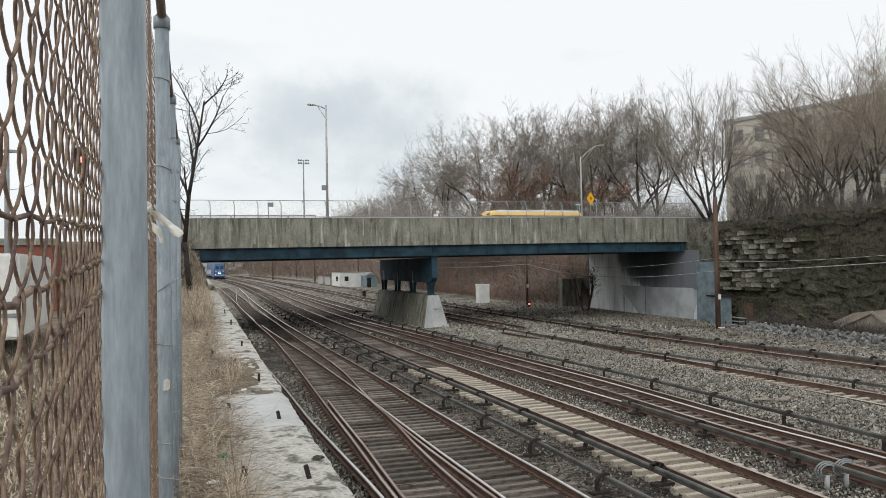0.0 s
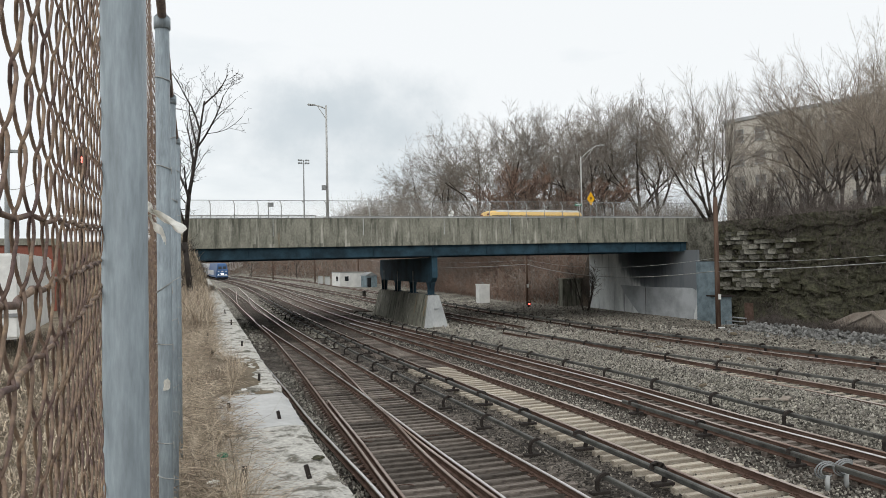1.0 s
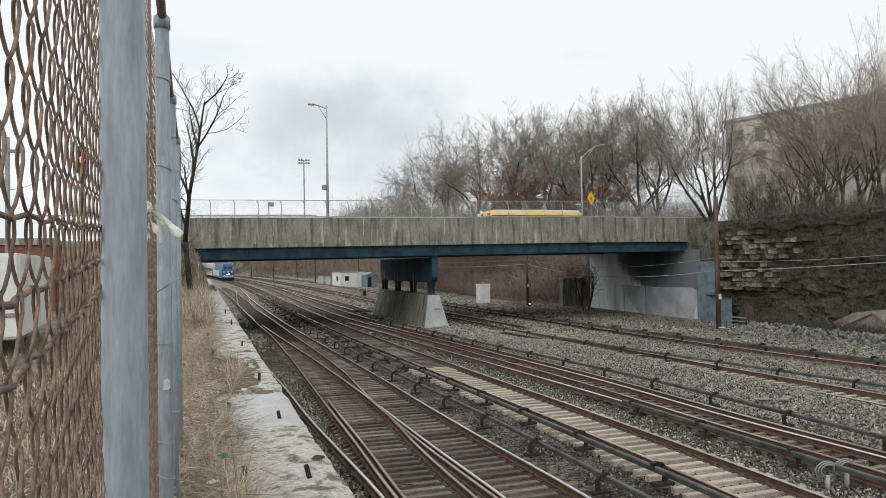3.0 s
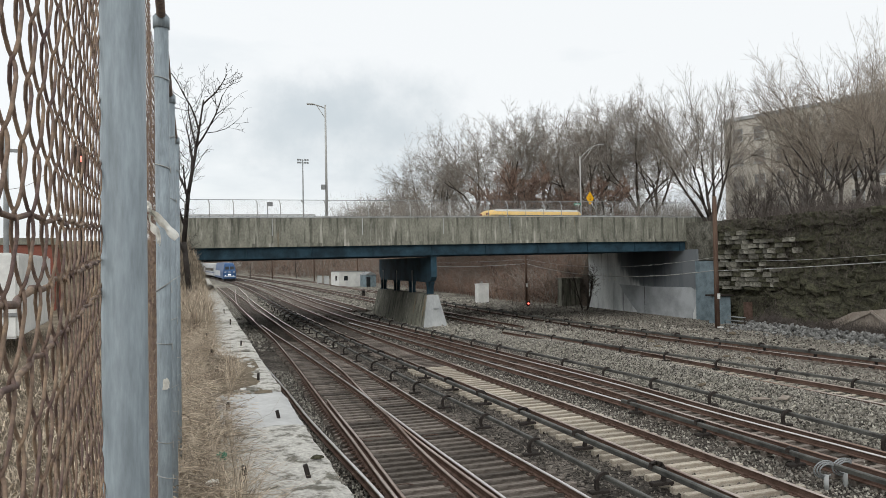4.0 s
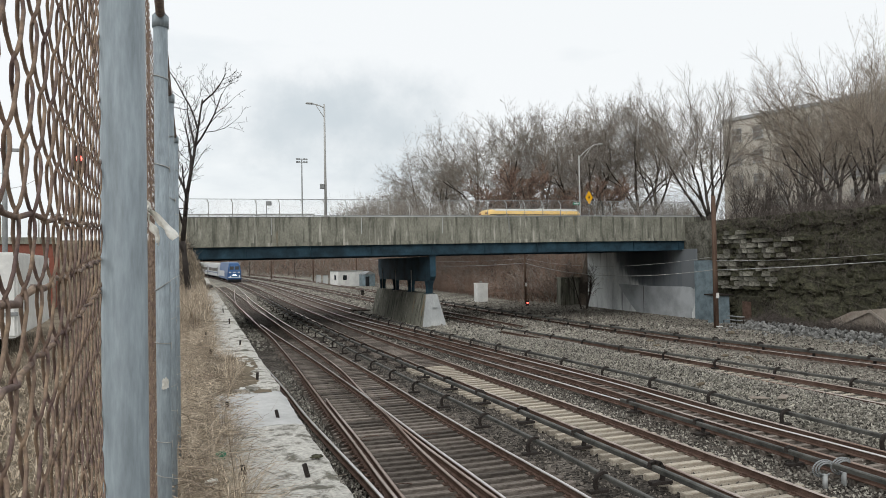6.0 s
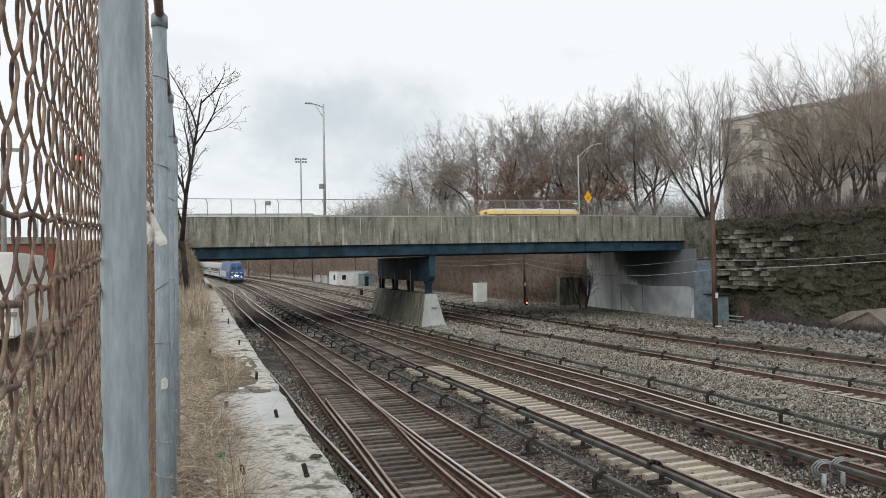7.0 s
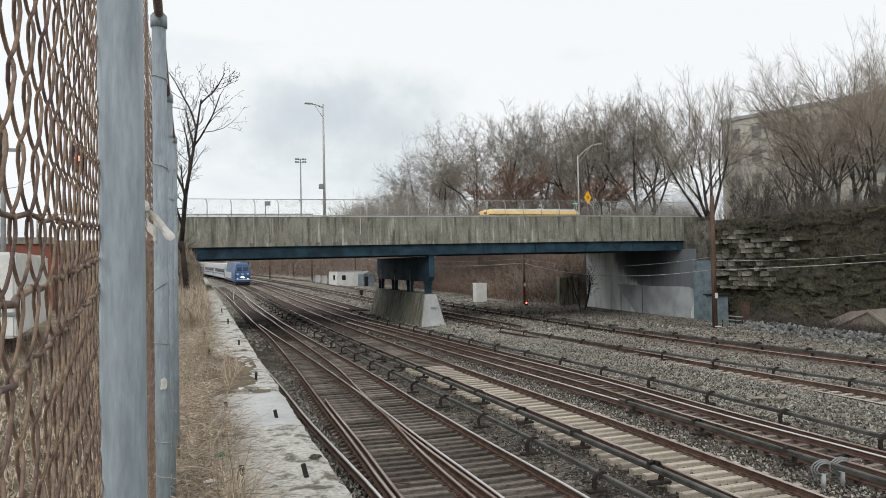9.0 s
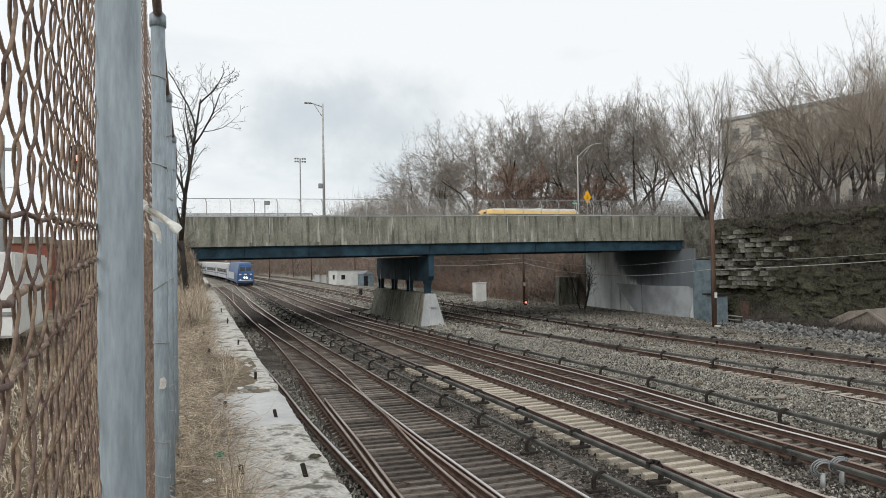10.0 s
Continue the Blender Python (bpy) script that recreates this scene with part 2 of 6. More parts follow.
def blotch(m, colour, centre, size, rag, strength, soft_from=1.0, soft_to=0.55):
    """One ragged patch of colour of a given middle and half-size in the thing's own space."""
    nt = m.node_tree
    b = nt.nodes["Principled BSDF"]
    src = b.inputs["Base Color"].links[0].from_socket
    co, no = nt.nodes.new("ShaderNodeTexCoord"), nt.nodes.new("ShaderNodeTexNoise")
    no.inputs["Scale"].default_value, no.inputs["Detail"].default_value, no.inputs["Roughness"].default_value = 0.9, 7, 0.6
    st = nt.nodes.new("ShaderNodeMapping")
    st.inputs["Scale"].default_value = (1.3, 1.3, 0.35)
    ops = []
    for op, val in (("MULTIPLY_ADD", (rag, rag, rag * 0.5)), ("SUBTRACT", tuple(c + r for c, r in zip(centre, (rag * 0.5, rag * 0.5, rag * 0.25)))), ("MULTIPLY", tuple(1 / v for v in size)), ("LENGTH", None)):
        n = nt.nodes.new("ShaderNodeVectorMath")
        n.operation = op
        if val:
            n.inputs[1].default_value = val
        ops.append(n)
    rg, mx = nt.nodes.new("ShaderNodeMapRange"), nt.nodes.new("ShaderNodeMix")
    rg.interpolation_type = "SMOOTHSTEP"
    rg.inputs["From Min"].default_value, rg.inputs["From Max"].default_value, rg.inputs["To Max"].default_value = soft_from, soft_to, strength
    mx.data_type = "RGBA"
    mx.inputs["B"].default_value = (*colour, 1)
    nt.links.new(co.outputs["Object"], st.inputs["Vector"])
    nt.links.new(st.outputs["Vector"], no.inputs["Vector"])
    nt.links.new(no.outputs["Color"], ops[0].inputs[0])
    nt.links.new(co.outputs["Object"], ops[0].inputs[2])
    for p, q in zip(ops, ops[1:]):
        nt.links.new(p.outputs["Vector"], q.inputs[0])
    nt.links.new(ops[3].outputs["Value"], rg.inputs["Value"])
    nt.links.new(rg.outputs["Result"], mx.inputs["Factor"])
    nt.links.new(src, mx.inputs["A"])
    nt.links.new(mx.outputs["Result"], b.inputs["Base Color"])
M_conc_light = mat("abutment_concrete", (0.5, 0.51, 0.5), 0.92, var=0.14, scale=0.6, fine=12, bump=0.25, other=(0.3, 0.315, 0.32), amount=0.5, stretch=(1, 1, 0.3))
M_conc_grey = mat("grey_painted_concrete", (0.5, 0.525, 0.54), 0.85, var=0.08, scale=0.5, fine=12, bump=0.15, other=(0.31, 0.325, 0.335), amount=0.5)
M_conc_dark = mat("dark_streaked_concrete", (0.19, 0.212, 0.225), 0.92, var=0.3, scale=0.8, fine=12, bump=0.25, other=(0.04, 0.045, 0.05), amount=0.5, stretch=(1.6, 1.6, 0.14))
M_steel = mat("blue_painted_steel", (0.03, 0.068, 0.095), 0.75, 0.0, var=0.2, scale=0.8, fine=18, bump=0.15, other=(0.014, 0.028, 0.038), amount=0.5, spec=0.2)
M_galv = mat("galvanised_steel", (0.3, 0.35, 0.38), 0.5, 0.0, var=0.2, scale=38, fine=150, bump=0.12, other=(0.215, 0.252, 0.276), amount=0.4, stretch=(1, 1, 0.16), dist=0.002, spec=0.3)
M_wire = mat("rusty_wire", (0.31, 0.225, 0.15), 0.7, 0.15, var=0.45, scale=30, fine=150, bump=0.4, other=(0.125, 0.083, 0.074), crisp=(0.4, 0.66), dist=0.002, spec=0.3)
M_wire_pale = mat("galvanised_wire", (0.5, 0.5, 0.48), 0.5, 0.5, var=0.2, scale=4, fine=60, bump=0.0)
M_straw = mat("dead_grass", (0.52, 0.44, 0.34), 0.9, var=0.2, scale=2.5, fine=60, bump=0, island=0.55, other=(0.21, 0.165, 0.125))
M_soil = mat("soil", (0.2, 0.165, 0.12), 0.95, var=0.35, scale=1.2, fine=20, bump=0.8, other=(0.11, 0.09, 0.065))
M_bark = mat("bark", (0.15, 0.13, 0.115), 0.95, var=0.3, scale=3, fine=25, bump=0.5, other=(0.05, 0.042, 0.038))
M_dark_bark = mat("dark_bark", (0.06, 0.052, 0.047), 0.95, var=0.3, scale=6, fine=40, bump=0.4, other=(0.035, 0.03, 0.028))
M_twig = mat("twigs", (0.3, 0.27, 0.235), 0.95, var=0.2, scale=0.4, fine=5, bump=0, island=0.45, other=(0.21, 0.185, 0.16))
M_twig_red = mat("russet_twigs", (0.26, 0.175, 0.135), 0.95, var=0.25, scale=0.3, fine=5, bump=0, island=0.65, other=(0.15, 0.105, 0.085))
M_twig_tan = mat("tan_twigs", (0.34, 0.293, 0.242), 0.95, var=0.2, scale=0.4, fine=5, bump=0, island=0.4, other=(0.25, 0.212, 0.175))
M_hill = mat("brush_slope", (0.13, 0.105, 0.08), 0.95, var=0.6, scale=0.22, fine=6, bump=1.0, other=(0.07, 0.055, 0.045), dist=0.1)
M_rock = mat("rock_wall", (0.245, 0.235, 0.2), 0.95, var=0.55, scale=1.3, fine=7, bump=1.0, rnd=0.45, other=(0.085, 0.083, 0.064), dist=0.04)
M_moss = mat("mossy_rock", (0.088, 0.087, 0.057), 0.95, var=0.7, scale=0.8, fine=6, bump=1.0, other=(0.04, 0.037, 0.029), dist=0.08)
M_rubble = mat("rubble", (0.23, 0.23, 0.22), 0.92, var=0.25, scale=2, fine=12, bump=0.5, island=0.45, other=(0.15, 0.147, 0.14))


# ---------------------------------------------------------------- mesh helpers
def obj_from(name, verts, faces, material, parent=None, smooth=False, slots=None):
    me = bpy.data.meshes.new(name)
    me.from_pydata(verts, [], faces)
    for m in (material if isinstance(material, (list, tuple)) else [material]):
        me.materials.append(m)
    if slots is not None:
        me.polygons.foreach_set("material_index", slots)
    if smooth:
        me.polygons.foreach_set("use_smooth", [True] * len(me.polygons))
    me.update()
    ob = new(name, me)
    ob.parent = parent
    return ob


def part(name, bm, material, parent, label="", smooth=False):
    """One bmesh as one mesh object under a thing or a part."""
    me = bpy.data.meshes.new(name)
    bmesh.ops.recalc_face_normals(bm, faces=bm.faces)
    bm.to_mesh(me)
    bm.free()
    for m in (material if isinstance(material, (list, tuple)) else [material]):
        me.materials.append(m)
    if smooth:
        me.polygons.foreach_set("use_smooth", [True] * len(me.polygons))
    ob = new(name, me)
    ob.parent = parent
    if label:
        tagged(ob, label)
    return ob


def empty(name, loc=(0, 0, 0), rz=0.0, label="", category="", group="", kind=""):
    ob = new(name)
    ob.matrix_basis = pose(*loc, 0, 0, rz)
    return tagged(ob, label, category, group, kind)


def box(bm, x0, x1, y0, y1, z0, z1, bevel=0.0, m=None):
    r = bmesh.ops.create_cube(bm, size=1.0)
    vs = r["verts"]
    for v in vs:
        v.co = Vector(((x0 + x1) / 2 + v.co.x * (x1 - x0), (y0 + y1) / 2 + v.co.y * (y1 - y0), (z0 + z1) / 2 + v.co.z * (z1 - z0)))
    if bevel:
        es = list({ed for v in vs for ed in v.link_edges})
        vs = list({v for f in bmesh.ops.bevel(bm, geom=es, offset=bevel, segments=2, affect="EDGES")["faces"] for v in f.verts} | set(v for v in vs if v.is_valid))
    if m is not None:
        bmesh.ops.transform(bm, matrix=m, verts=[v for v in vs if v.is_valid])
    return bm


def boxes(name, specs, material, parent, label="", bevel=0.01):
    bm = bmesh.new()
    for s in specs:
        box(bm, *s, bevel=bevel)
    return part(name, bm, material, parent, label)


def tubes(segs, sides=6):
    """Vertices and faces of tapered tubes: (a, b, ra, rb) each."""
    vs, fs = [], []
    for a, b, ra, rb in segs:
        a, b = Vector(a), Vector(b)
        d = b - a
        if d.length < 1e-6:
            continue
        d.normalize()
        u = d.orthogonal().normalized()
        v = d.cross(u)
        n = len(vs)
        for p, r in ((a, ra), (b, rb)):
            for i in range(sides):
                t = 2 * math.pi * i / sides
                q = p + (u * math.cos(t) + v * math.sin(t)) * r
                vs.append((q.x, q.y, q.z))
        for i in range(sides):
            j = (i + 1) % sides
            fs.append((n + i, n + j, n + sides + j, n + sides + i))
        if sides > 4:
            fs.append(tuple(n + i for i in reversed(range(sides))))
            fs.append(tuple(n + sides + i for i in range(sides)))
    return vs, fs


def pipe(pts, r, sides):
    """One continuous tube along points, its rings shared from piece to piece."""
    vs, fs = [], []
    u = None
    for i, p in enumerate(pts):
        d = (pts[min(i + 1, len(pts) - 1)] - pts[max(i - 1, 0)]).normalized()
        u = (u - d * u.dot(d)).normalized() if u else d.orthogonal().normalized()
        v = d.cross(u)
        for k in range(sides):
            t = 2 * math.pi * k / sides
            q = p + (u * math.cos(t) + v * math.sin(t)) * r
            vs.append((q.x, q.y, q.z))
    for i in range(len(pts) - 1):
        for k in range(sides):
            j = (k + 1) % sides
            fs.append((i * sides + k, i * sides + j, (i + 1) * sides + j, (i + 1) * sides + k))
    return vs, fs


def tube_part(name, segs, material, parent, label="", sides=8, smooth=True):
    vs, fs = tubes(segs, sides)
    ob = obj_from(name, vs, fs, material, parent, smooth)
    if label:
        tagged(ob, label)
    return ob


def sweep(path, profile):
    """Profile (side, up) swept along a path of (x, y, z): verts and faces."""
    vs, fs = [], []
    n, k = len(path), len(profile)
    for i, p in enumerate(path):
        a, b = path[max(i - 1, 0)], path[min(i + 1, n - 1)]
        dx, dy = b[0] - a[0], b[1] - a[1]
        L = math.hypot(dx, dy)
        sx, sy = dy / L, -dx / L
        for s, u in profile:
            vs.append((p[0] + sx * s, p[1] + sy * s, p[2] + u))
    for i in range(n - 1):
        for j in range(k):
            j2 = (j + 1) % k
            fs.append((i * k + j, i * k + j2, (i + 1) * k + j2, (i + 1) * k + j))
    fs.append(tuple(range(k)))
    fs.append(tuple((n - 1) * k + j for j in reversed(range(k))))
    return vs, fs


def spline(ctrl, step=1.5):
    """Smooth plan curve x(y) through a few control points."""
    ys = [c[1] for c in ctrl]
    out, y = [], ys[0]
    xs = [c[0] for c in ctrl]
    n = len(ctrl)
    t = []
    for i in range(n):
        a, b = max(i - 1, 0), min(i + 1, n - 1)
        t.append((xs[b] - xs[a]) / (ys[b] - ys[a]))
    while y < ys[-1] + 1e-6:
        i = max(j for j in range(n - 1) if ys[j] <= y + 1e-9)
        h = ys[i + 1] - ys[i]
        s = (y - ys[i]) / h
        x = (2 * s**3 - 3 * s**2 + 1) * xs[i] + (s**3 - 2 * s**2 + s) * h * t[i] + (3 * s**2 - 2 * s**3) * xs[i + 1] + (s**3 - s**2) * h * t[i + 1]
        out.append((x, y))
        y += step * (1 if y < 60 else 2.5)
    return out


def soft(v):
    return v if v > 30 else math.log1p(math.exp(v))


def rise(y):
    """The line climbs gently beyond the bridge."""
    return 0.0112 * 10 * (soft((y - 57) / 10) - soft((y - 330) / 10))


def sstep(a, b, v):
    s = min(1, max(0, (v - a) / (b - a)))
    return s * s * (3 - 2 * s)


def ground_z(x, y):
    z = rise(y)
    if y < 62:
        z += 0.55 * math.exp(-((x - 17.9) / 1.0) ** 2) * (1 - sstep(32, 44, y)) + 0.1 * math.exp(-((x - 24) / 2) ** 2)
    z -= 0.28 * sstep(22, 27, x)
    return z


def bank_edge(y):
    """Foot of the right-hand bank, which follows the line round to the left."""
    if y < 48:
        return 40.2
    return max(-60, 39.6 - 3.2 * sstep(68, 79, y) - 0.3 * max(0, y - 185) - 0.002 * max(0, y - 185) ** 2)


def hill_z(x, y):
    """Natural ground either side of the cutting."""
    if x < 0.4:
        low = sstep(95, 112, y) * sstep(-60, -30, x)
        return low * rise(y) + (1 - low) * (3.05 + 0.12 * noise.noise((x * 0.7, y * 0.5, 0)) + 3.6 * sstep(44, 50.5, y) * (1 - sstep(69, 78, y)) * sstep(1.0, -1.2, x) + rise(y) * sstep(60, 150, y))
    e = bank_edge(y)
    up = sstep(e, e + (1.6 if y < 70 else 9.0), x)
    top = 7.9 if y < 75 else 6.5
    return up * (top - ground_z(x, y)) + 2.5 * sstep(e + 10, e + 60, x)

# ---------------------------------------------------------------- ground
def bed(x, y):
    """Depth of the ballast below the top of the ties."""
    return 0.12 + 0.06 * sstep(3.3, 3.6, x) * sstep(7.8, 7.4, x) * (1 - sstep(44, 50, y)) if 1.2 < x < 16.4 and y < 90 else 0.04


def make_ground():
    xs = [-900, -300, -100, -40, -20, -10, -6, -3, -1.5, -0.6, 0.0, 0.36, 0.5] + [0.9 + 0.45 * i for i in range(90)] + [42, 43, 44.5, 46, 48, 50, 55, 60, 70, 85, 110, 160, 300, 900]
    ys = [-300, -60, -20, -8] + [-4 + 0.8 * i for i in range(80)] + [60 + 3 * i for i in range(60)] + [250, 300, 400, 700, 1500, 3000]
    vs, fs, sl = [], [], []
    for y in ys:
        for x in xs:
            z = ground_z(x, y) if x > 0.4 else 0
            z += hill_z(x, y)
            if 1 < x < 40 and y < 120:
                z += 0.05 * noise.noise((x * 1.1, y * 0.9, 3)) + 0.03 * noise.noise((x * 3.1, y * 3.3, 7))
            vs.append((x, y, z - bed(x, y)))
    n = len(xs)
    for j in range(len(ys) - 1):
        for i in range(n - 1):
            fs.append((j * n + i, j * n + i + 1, (j + 1) * n + i + 1, (j + 1) * n + i))
            xm, ym = (xs[i] + xs[i + 1]) / 2, ys[j]
            sl.append(1 if xm < 0.45 and (ym < 108 or xm < -40) else (2 if hill_z(xm, ym) > 0.25 else (3 if 2.9 < xm < 16.3 and ym < 48 else 0)))
    g = obj_from("ground", vs, fs, [M_ballast, M_soil, M_hill, M_ballast_dirty], None, True, sl)
    tagged(g, "grey stone ballast with soil and brushy banks beside it", "ground", kind="structure")


make_ground()

# ---------------------------------------------------------------- tracks
RAIL = [(-0.018, 0.178), (0.018, 0.178), (0.031, 0.171), (0.037, 0.156), (0.037, 0.142), (0.012, 0.13), (0.012, 0.035), (0.07, 0.018), (0.07, 0.0), (-0.07, 0.0), (-0.07, 0.018), (-0.012, 0.035), (-0.012, 0.13), (-0.037, 0.142), (-0.037, 0.156), (-0.031, 0.171)]


def rail(ctrl, parent, shiny=True, name="rail", z0=0.0):
    path = [(x, y, ground_z(x, y) + z0) for x, y in spline(ctrl)]
    vs, fs = sweep(path, RAIL)
    k = len(RAIL)
    sl = [{0: 1, 1: 1, 2: 1, 3: 2, k - 3: 2, k - 2: 1, k - 1: 1}.get(i % k, 0) for i in range((len(path) - 1) * k)] + [0, 0]
    return obj_from(name, vs, fs, [M_rail, M_shine if shiny else M_dull, M_dull if shiny else M_rail], parent, False, sl)


def tie_mesh(length, name="tie"):
    bm = bmesh.new()
    box(bm, -length / 2, length / 2, -0.09, 0.09, -0.22, 0.0, bevel=0.014)
    me = bpy.data.meshes.new(name)
    bm.to_mesh(me)
    bm.free()
    return me


def plate_mesh():
    bm = bmesh.new()
    box(bm, -0.18, 0.18, -0.09, 0.09, 0.0, 0.022)
    for sx in (-0.105, 0.105):
        box(bm, sx - 0.028, sx + 0.028, -0.055, 0.055, 0.02, 0.06, bevel=0.008)
    me = bpy.data.meshes.new("tie_plate")
    bm.to_mesh(me)
    bm.free()
    me.materials.append(M_rail)
    return me


PLATE = plate_mesh()


def track(label, left, right, shiny=(True, True), tie_len=2.6, pale=None, near=46.0, ties=True, spacing=0.5, tie_from=None, z0=0.0, plates=True):
    """A track thing: rails along two plan curves, single ties near the camera, joined ones far off."""
    t = empty("railway_track", (0, 0, 0), 0, label, "railway track", "railway tracks", "structure")
    for c, s in ((left, shiny[0]), (right, shiny[1])):
        if c:
            rail(c, t, s, z0=z0)
    if not ties:
        return t
    L, Rr = spline(left, 0.25), spline(right, 0.25)
    lx, ly = [p[0] for p in L], [p[1] for p in L]
    rx, ry = [p[0] for p in Rr], [p[1] for p in Rr]
    me_d, me_p = tie_mesh(tie_len), tie_mesh(tie_len)
    me_d.materials.append(M_tie)
    me_p.materials.append(M_tie_pale)
    y, y1 = max(ly[0], ry[0]) + 0.2, min(ly[-1], ry[-1])
    fv, ff, rng = [], [], random.Random(len(label))
    while y < y1:
        a, b = np.interp(y, ly, lx), np.interp(y, ry, rx)
        a2, b2 = np.interp(y + 0.5, ly, lx), np.interp(y + 0.5, ry, rx)
        ang = -math.atan(((a2 - a) + (b2 - b)) / 2 / 0.5)
        cx = (a + b) / 2
        z = ground_z(cx, y) + z0 + 0.002
        w = max(tie_len, abs(b - a) + (0.5 if tie_len < 2.2 else 1.0))
        if y < near:
            o = new("tie", me_p if pale and pale[0] < y < pale[1] else me_d)
            o.parent = t
            o.matrix_basis = Matrix.Translation((cx + rng.uniform(-0.05, 0.05), y, z)) @ Matrix.Rotation(ang + rng.uniform(-0.012, 0.012), 4, "Z") @ Matrix.Diagonal((w / tie_len, 1, 1, 1))
            if plates and y < 30:
                for q in (a, b):
                    p = new("tie_plate", PLATE)
                    p.parent = t
                    p.matrix_basis = Matrix.Translation((q, y, z + 0.001)) @ Matrix.Rotation(ang, 4, "Z")
        else:
            n = len(fv)
            c, s = math.cos(ang), math.sin(ang)
            for zz in (-0.1, 0.0):
                for sx, sy in ((-1, -1), (1, -1), (1, 1), (-1, 1)):
                    px, py = sx * w / 2, sy * 0.115
                    fv.append((cx + px * c - py * s, y + px * s + py * c, z + zz))
            ff += [(n + 4, n + 5, n + 6, n + 7), (n, n + 1, n + 5, n + 4), (n + 1, n + 2, n + 6, n + 5), (n + 2, n + 3, n + 7, n + 6), (n + 3, n, n + 4, n + 7)]
        y += spacing * (1 if y < 90 else 1.0)
    if fv:
        tagged(obj_from("far_ties", fv, ff, M_tie, t), kind="stuff")
    return t


# nearest wall track, leaving the straight one by a turnout
track("rusty turnout track with dark timber ties beside the wall", [(3.56, 3), (3.60, 13.7), (3.75, 19), (3.85, 23.5), (4.05, 31), (4.2, 38), (4.3, 47), (4.15, 58), (3.95, 75), (3.7, 100), (2.9, 140)],
      [(5.06, 3), (5.06, 13), (5.12, 17), (5.32, 20.5), (5.5, 25), (5.8, 31), (5.82, 38), (5.75, 47), (5.65, 58), (5.45, 75), (5.2, 100), (4.4, 140)], (False, False), 2.0, spacing=0.42)
track("straight track with polished rails and dark timber ties", [(5.62, 3), (5.58, 13), (5.5, 17), (5.45, 22), (5.38, 28), (5.1, 38), (4.75, 47), (4.35, 58)],
      [(7.14, 3), (7.1, 13), (6.98, 17), (6.9, 22), (6.85, 30), (6.62, 40), (6.4, 50), (6.2, 62), (6.0, 90), (6.4, 140)], (True, True), 2.3, spacing=0.42)
wall_rail = empty("stock_rail", label="polished single rail lying close to the retaining wall", category="rail", kind="structure")
rail([(3.4, 3), (3.36, 13.7), (3.2, 17.7), (3.03, 22), (2.95, 27), (2.75, 34), (2.5, 44), (2.2, 60)], wall_rail, True)
guard = empty("guard_rail", label="short rusty guard rail inside the turnout", category="rail", kind="structure")
rail([(3.72, 8.0), (3.75, 13.7), (3.9, 18), (4.0, 22.5), (4.08, 25)], guard, False)
rail([(5.45, 12.0), (5.33, 17), (5.33, 20), (5.42, 24)], guard, False)
PALE = [(10.56, 3), (10.56, 14), (10.46, 20), (10.18, 28), (9.8, 40), (9.55, 52), (9.25, 70), (8.9, 90), (8.7, 115), (8.3, 137), (7.0, 165), (4.5, 201), (0.6, 240), (-4.6, 280)]
track("track with pale new timber ties and brown rails", [(x - 0.755, y) for x, y in PALE], [(x + 0.755, y) for x, y in PALE], (False, False), 2.6, pale=(3, 31.5), spacing=0.45)
track("brown rusted track with timber ties", [(13.85, 3), (13.75, 11), (13.6, 17), (13.65, 24), (13.2, 34), (12.6, 46), (11.8, 60), (11.2, 90), (11.0, 140), (8, 190), (2, 250)],
      [(15.3, 3), (15.2, 11), (15.05, 17), (15.1, 24), (14.7, 34), (14.1, 46), (13.3, 60), (12.7, 90), (12.5, 140), (9.5, 190), (3.5, 250)], (False, False), 2.7)
mid = empty("diverging_rails", label="second pair of rails merging inside the brown track", category="rail", kind="structure")
rail([(14.9, 3), (14.8, 12), (14.55, 17), (14.6, 24), (14.1, 34), (13.3, 46), (12.5, 56)], mid, True)
rail([(13.25, 3), (13.2, 12), (13.15, 17), (12.85, 24), (12.3, 34), (11.6, 46), (11.0, 56)], mid, True)
track("yellowish weathered track half buried in gravel", [(20.1, 3), (20.0, 17), (19.7, 24), (19.3, 32), (18.9, 44)], [(21.6, 3), (21.45, 17), (21.1, 24), (20.8, 32), (20.4, 44)], (False, False), 2.6, pale=(3, 30), near=36, plates=False)
track("far track along the foot of the rock face", [(29.5, 3), (28.9, 20), (27.9, 30), (27.0, 44), (26.6, 60), (26.2, 80), (25, 120), (21, 180), (14, 240)],
      [(31.0, 3), (30.4, 20), (29.4, 30), (28.5, 44), (28.1, 60), (27.7, 80), (26.5, 120), (22.5, 180), (15.5, 240)], (False, False), 2.6, near=10, plates=False)
track("track running under the right bridge span", [(20.2, 46), (19.9, 60), (19.4, 80), (18.0, 120), (14.5, 180), (9, 240)], [(21.7, 46), (21.4, 60), (20.9, 80), (19.5, 120), (16, 180), (10.5, 240)], (False, False), 2.6, near=10, plates=False)


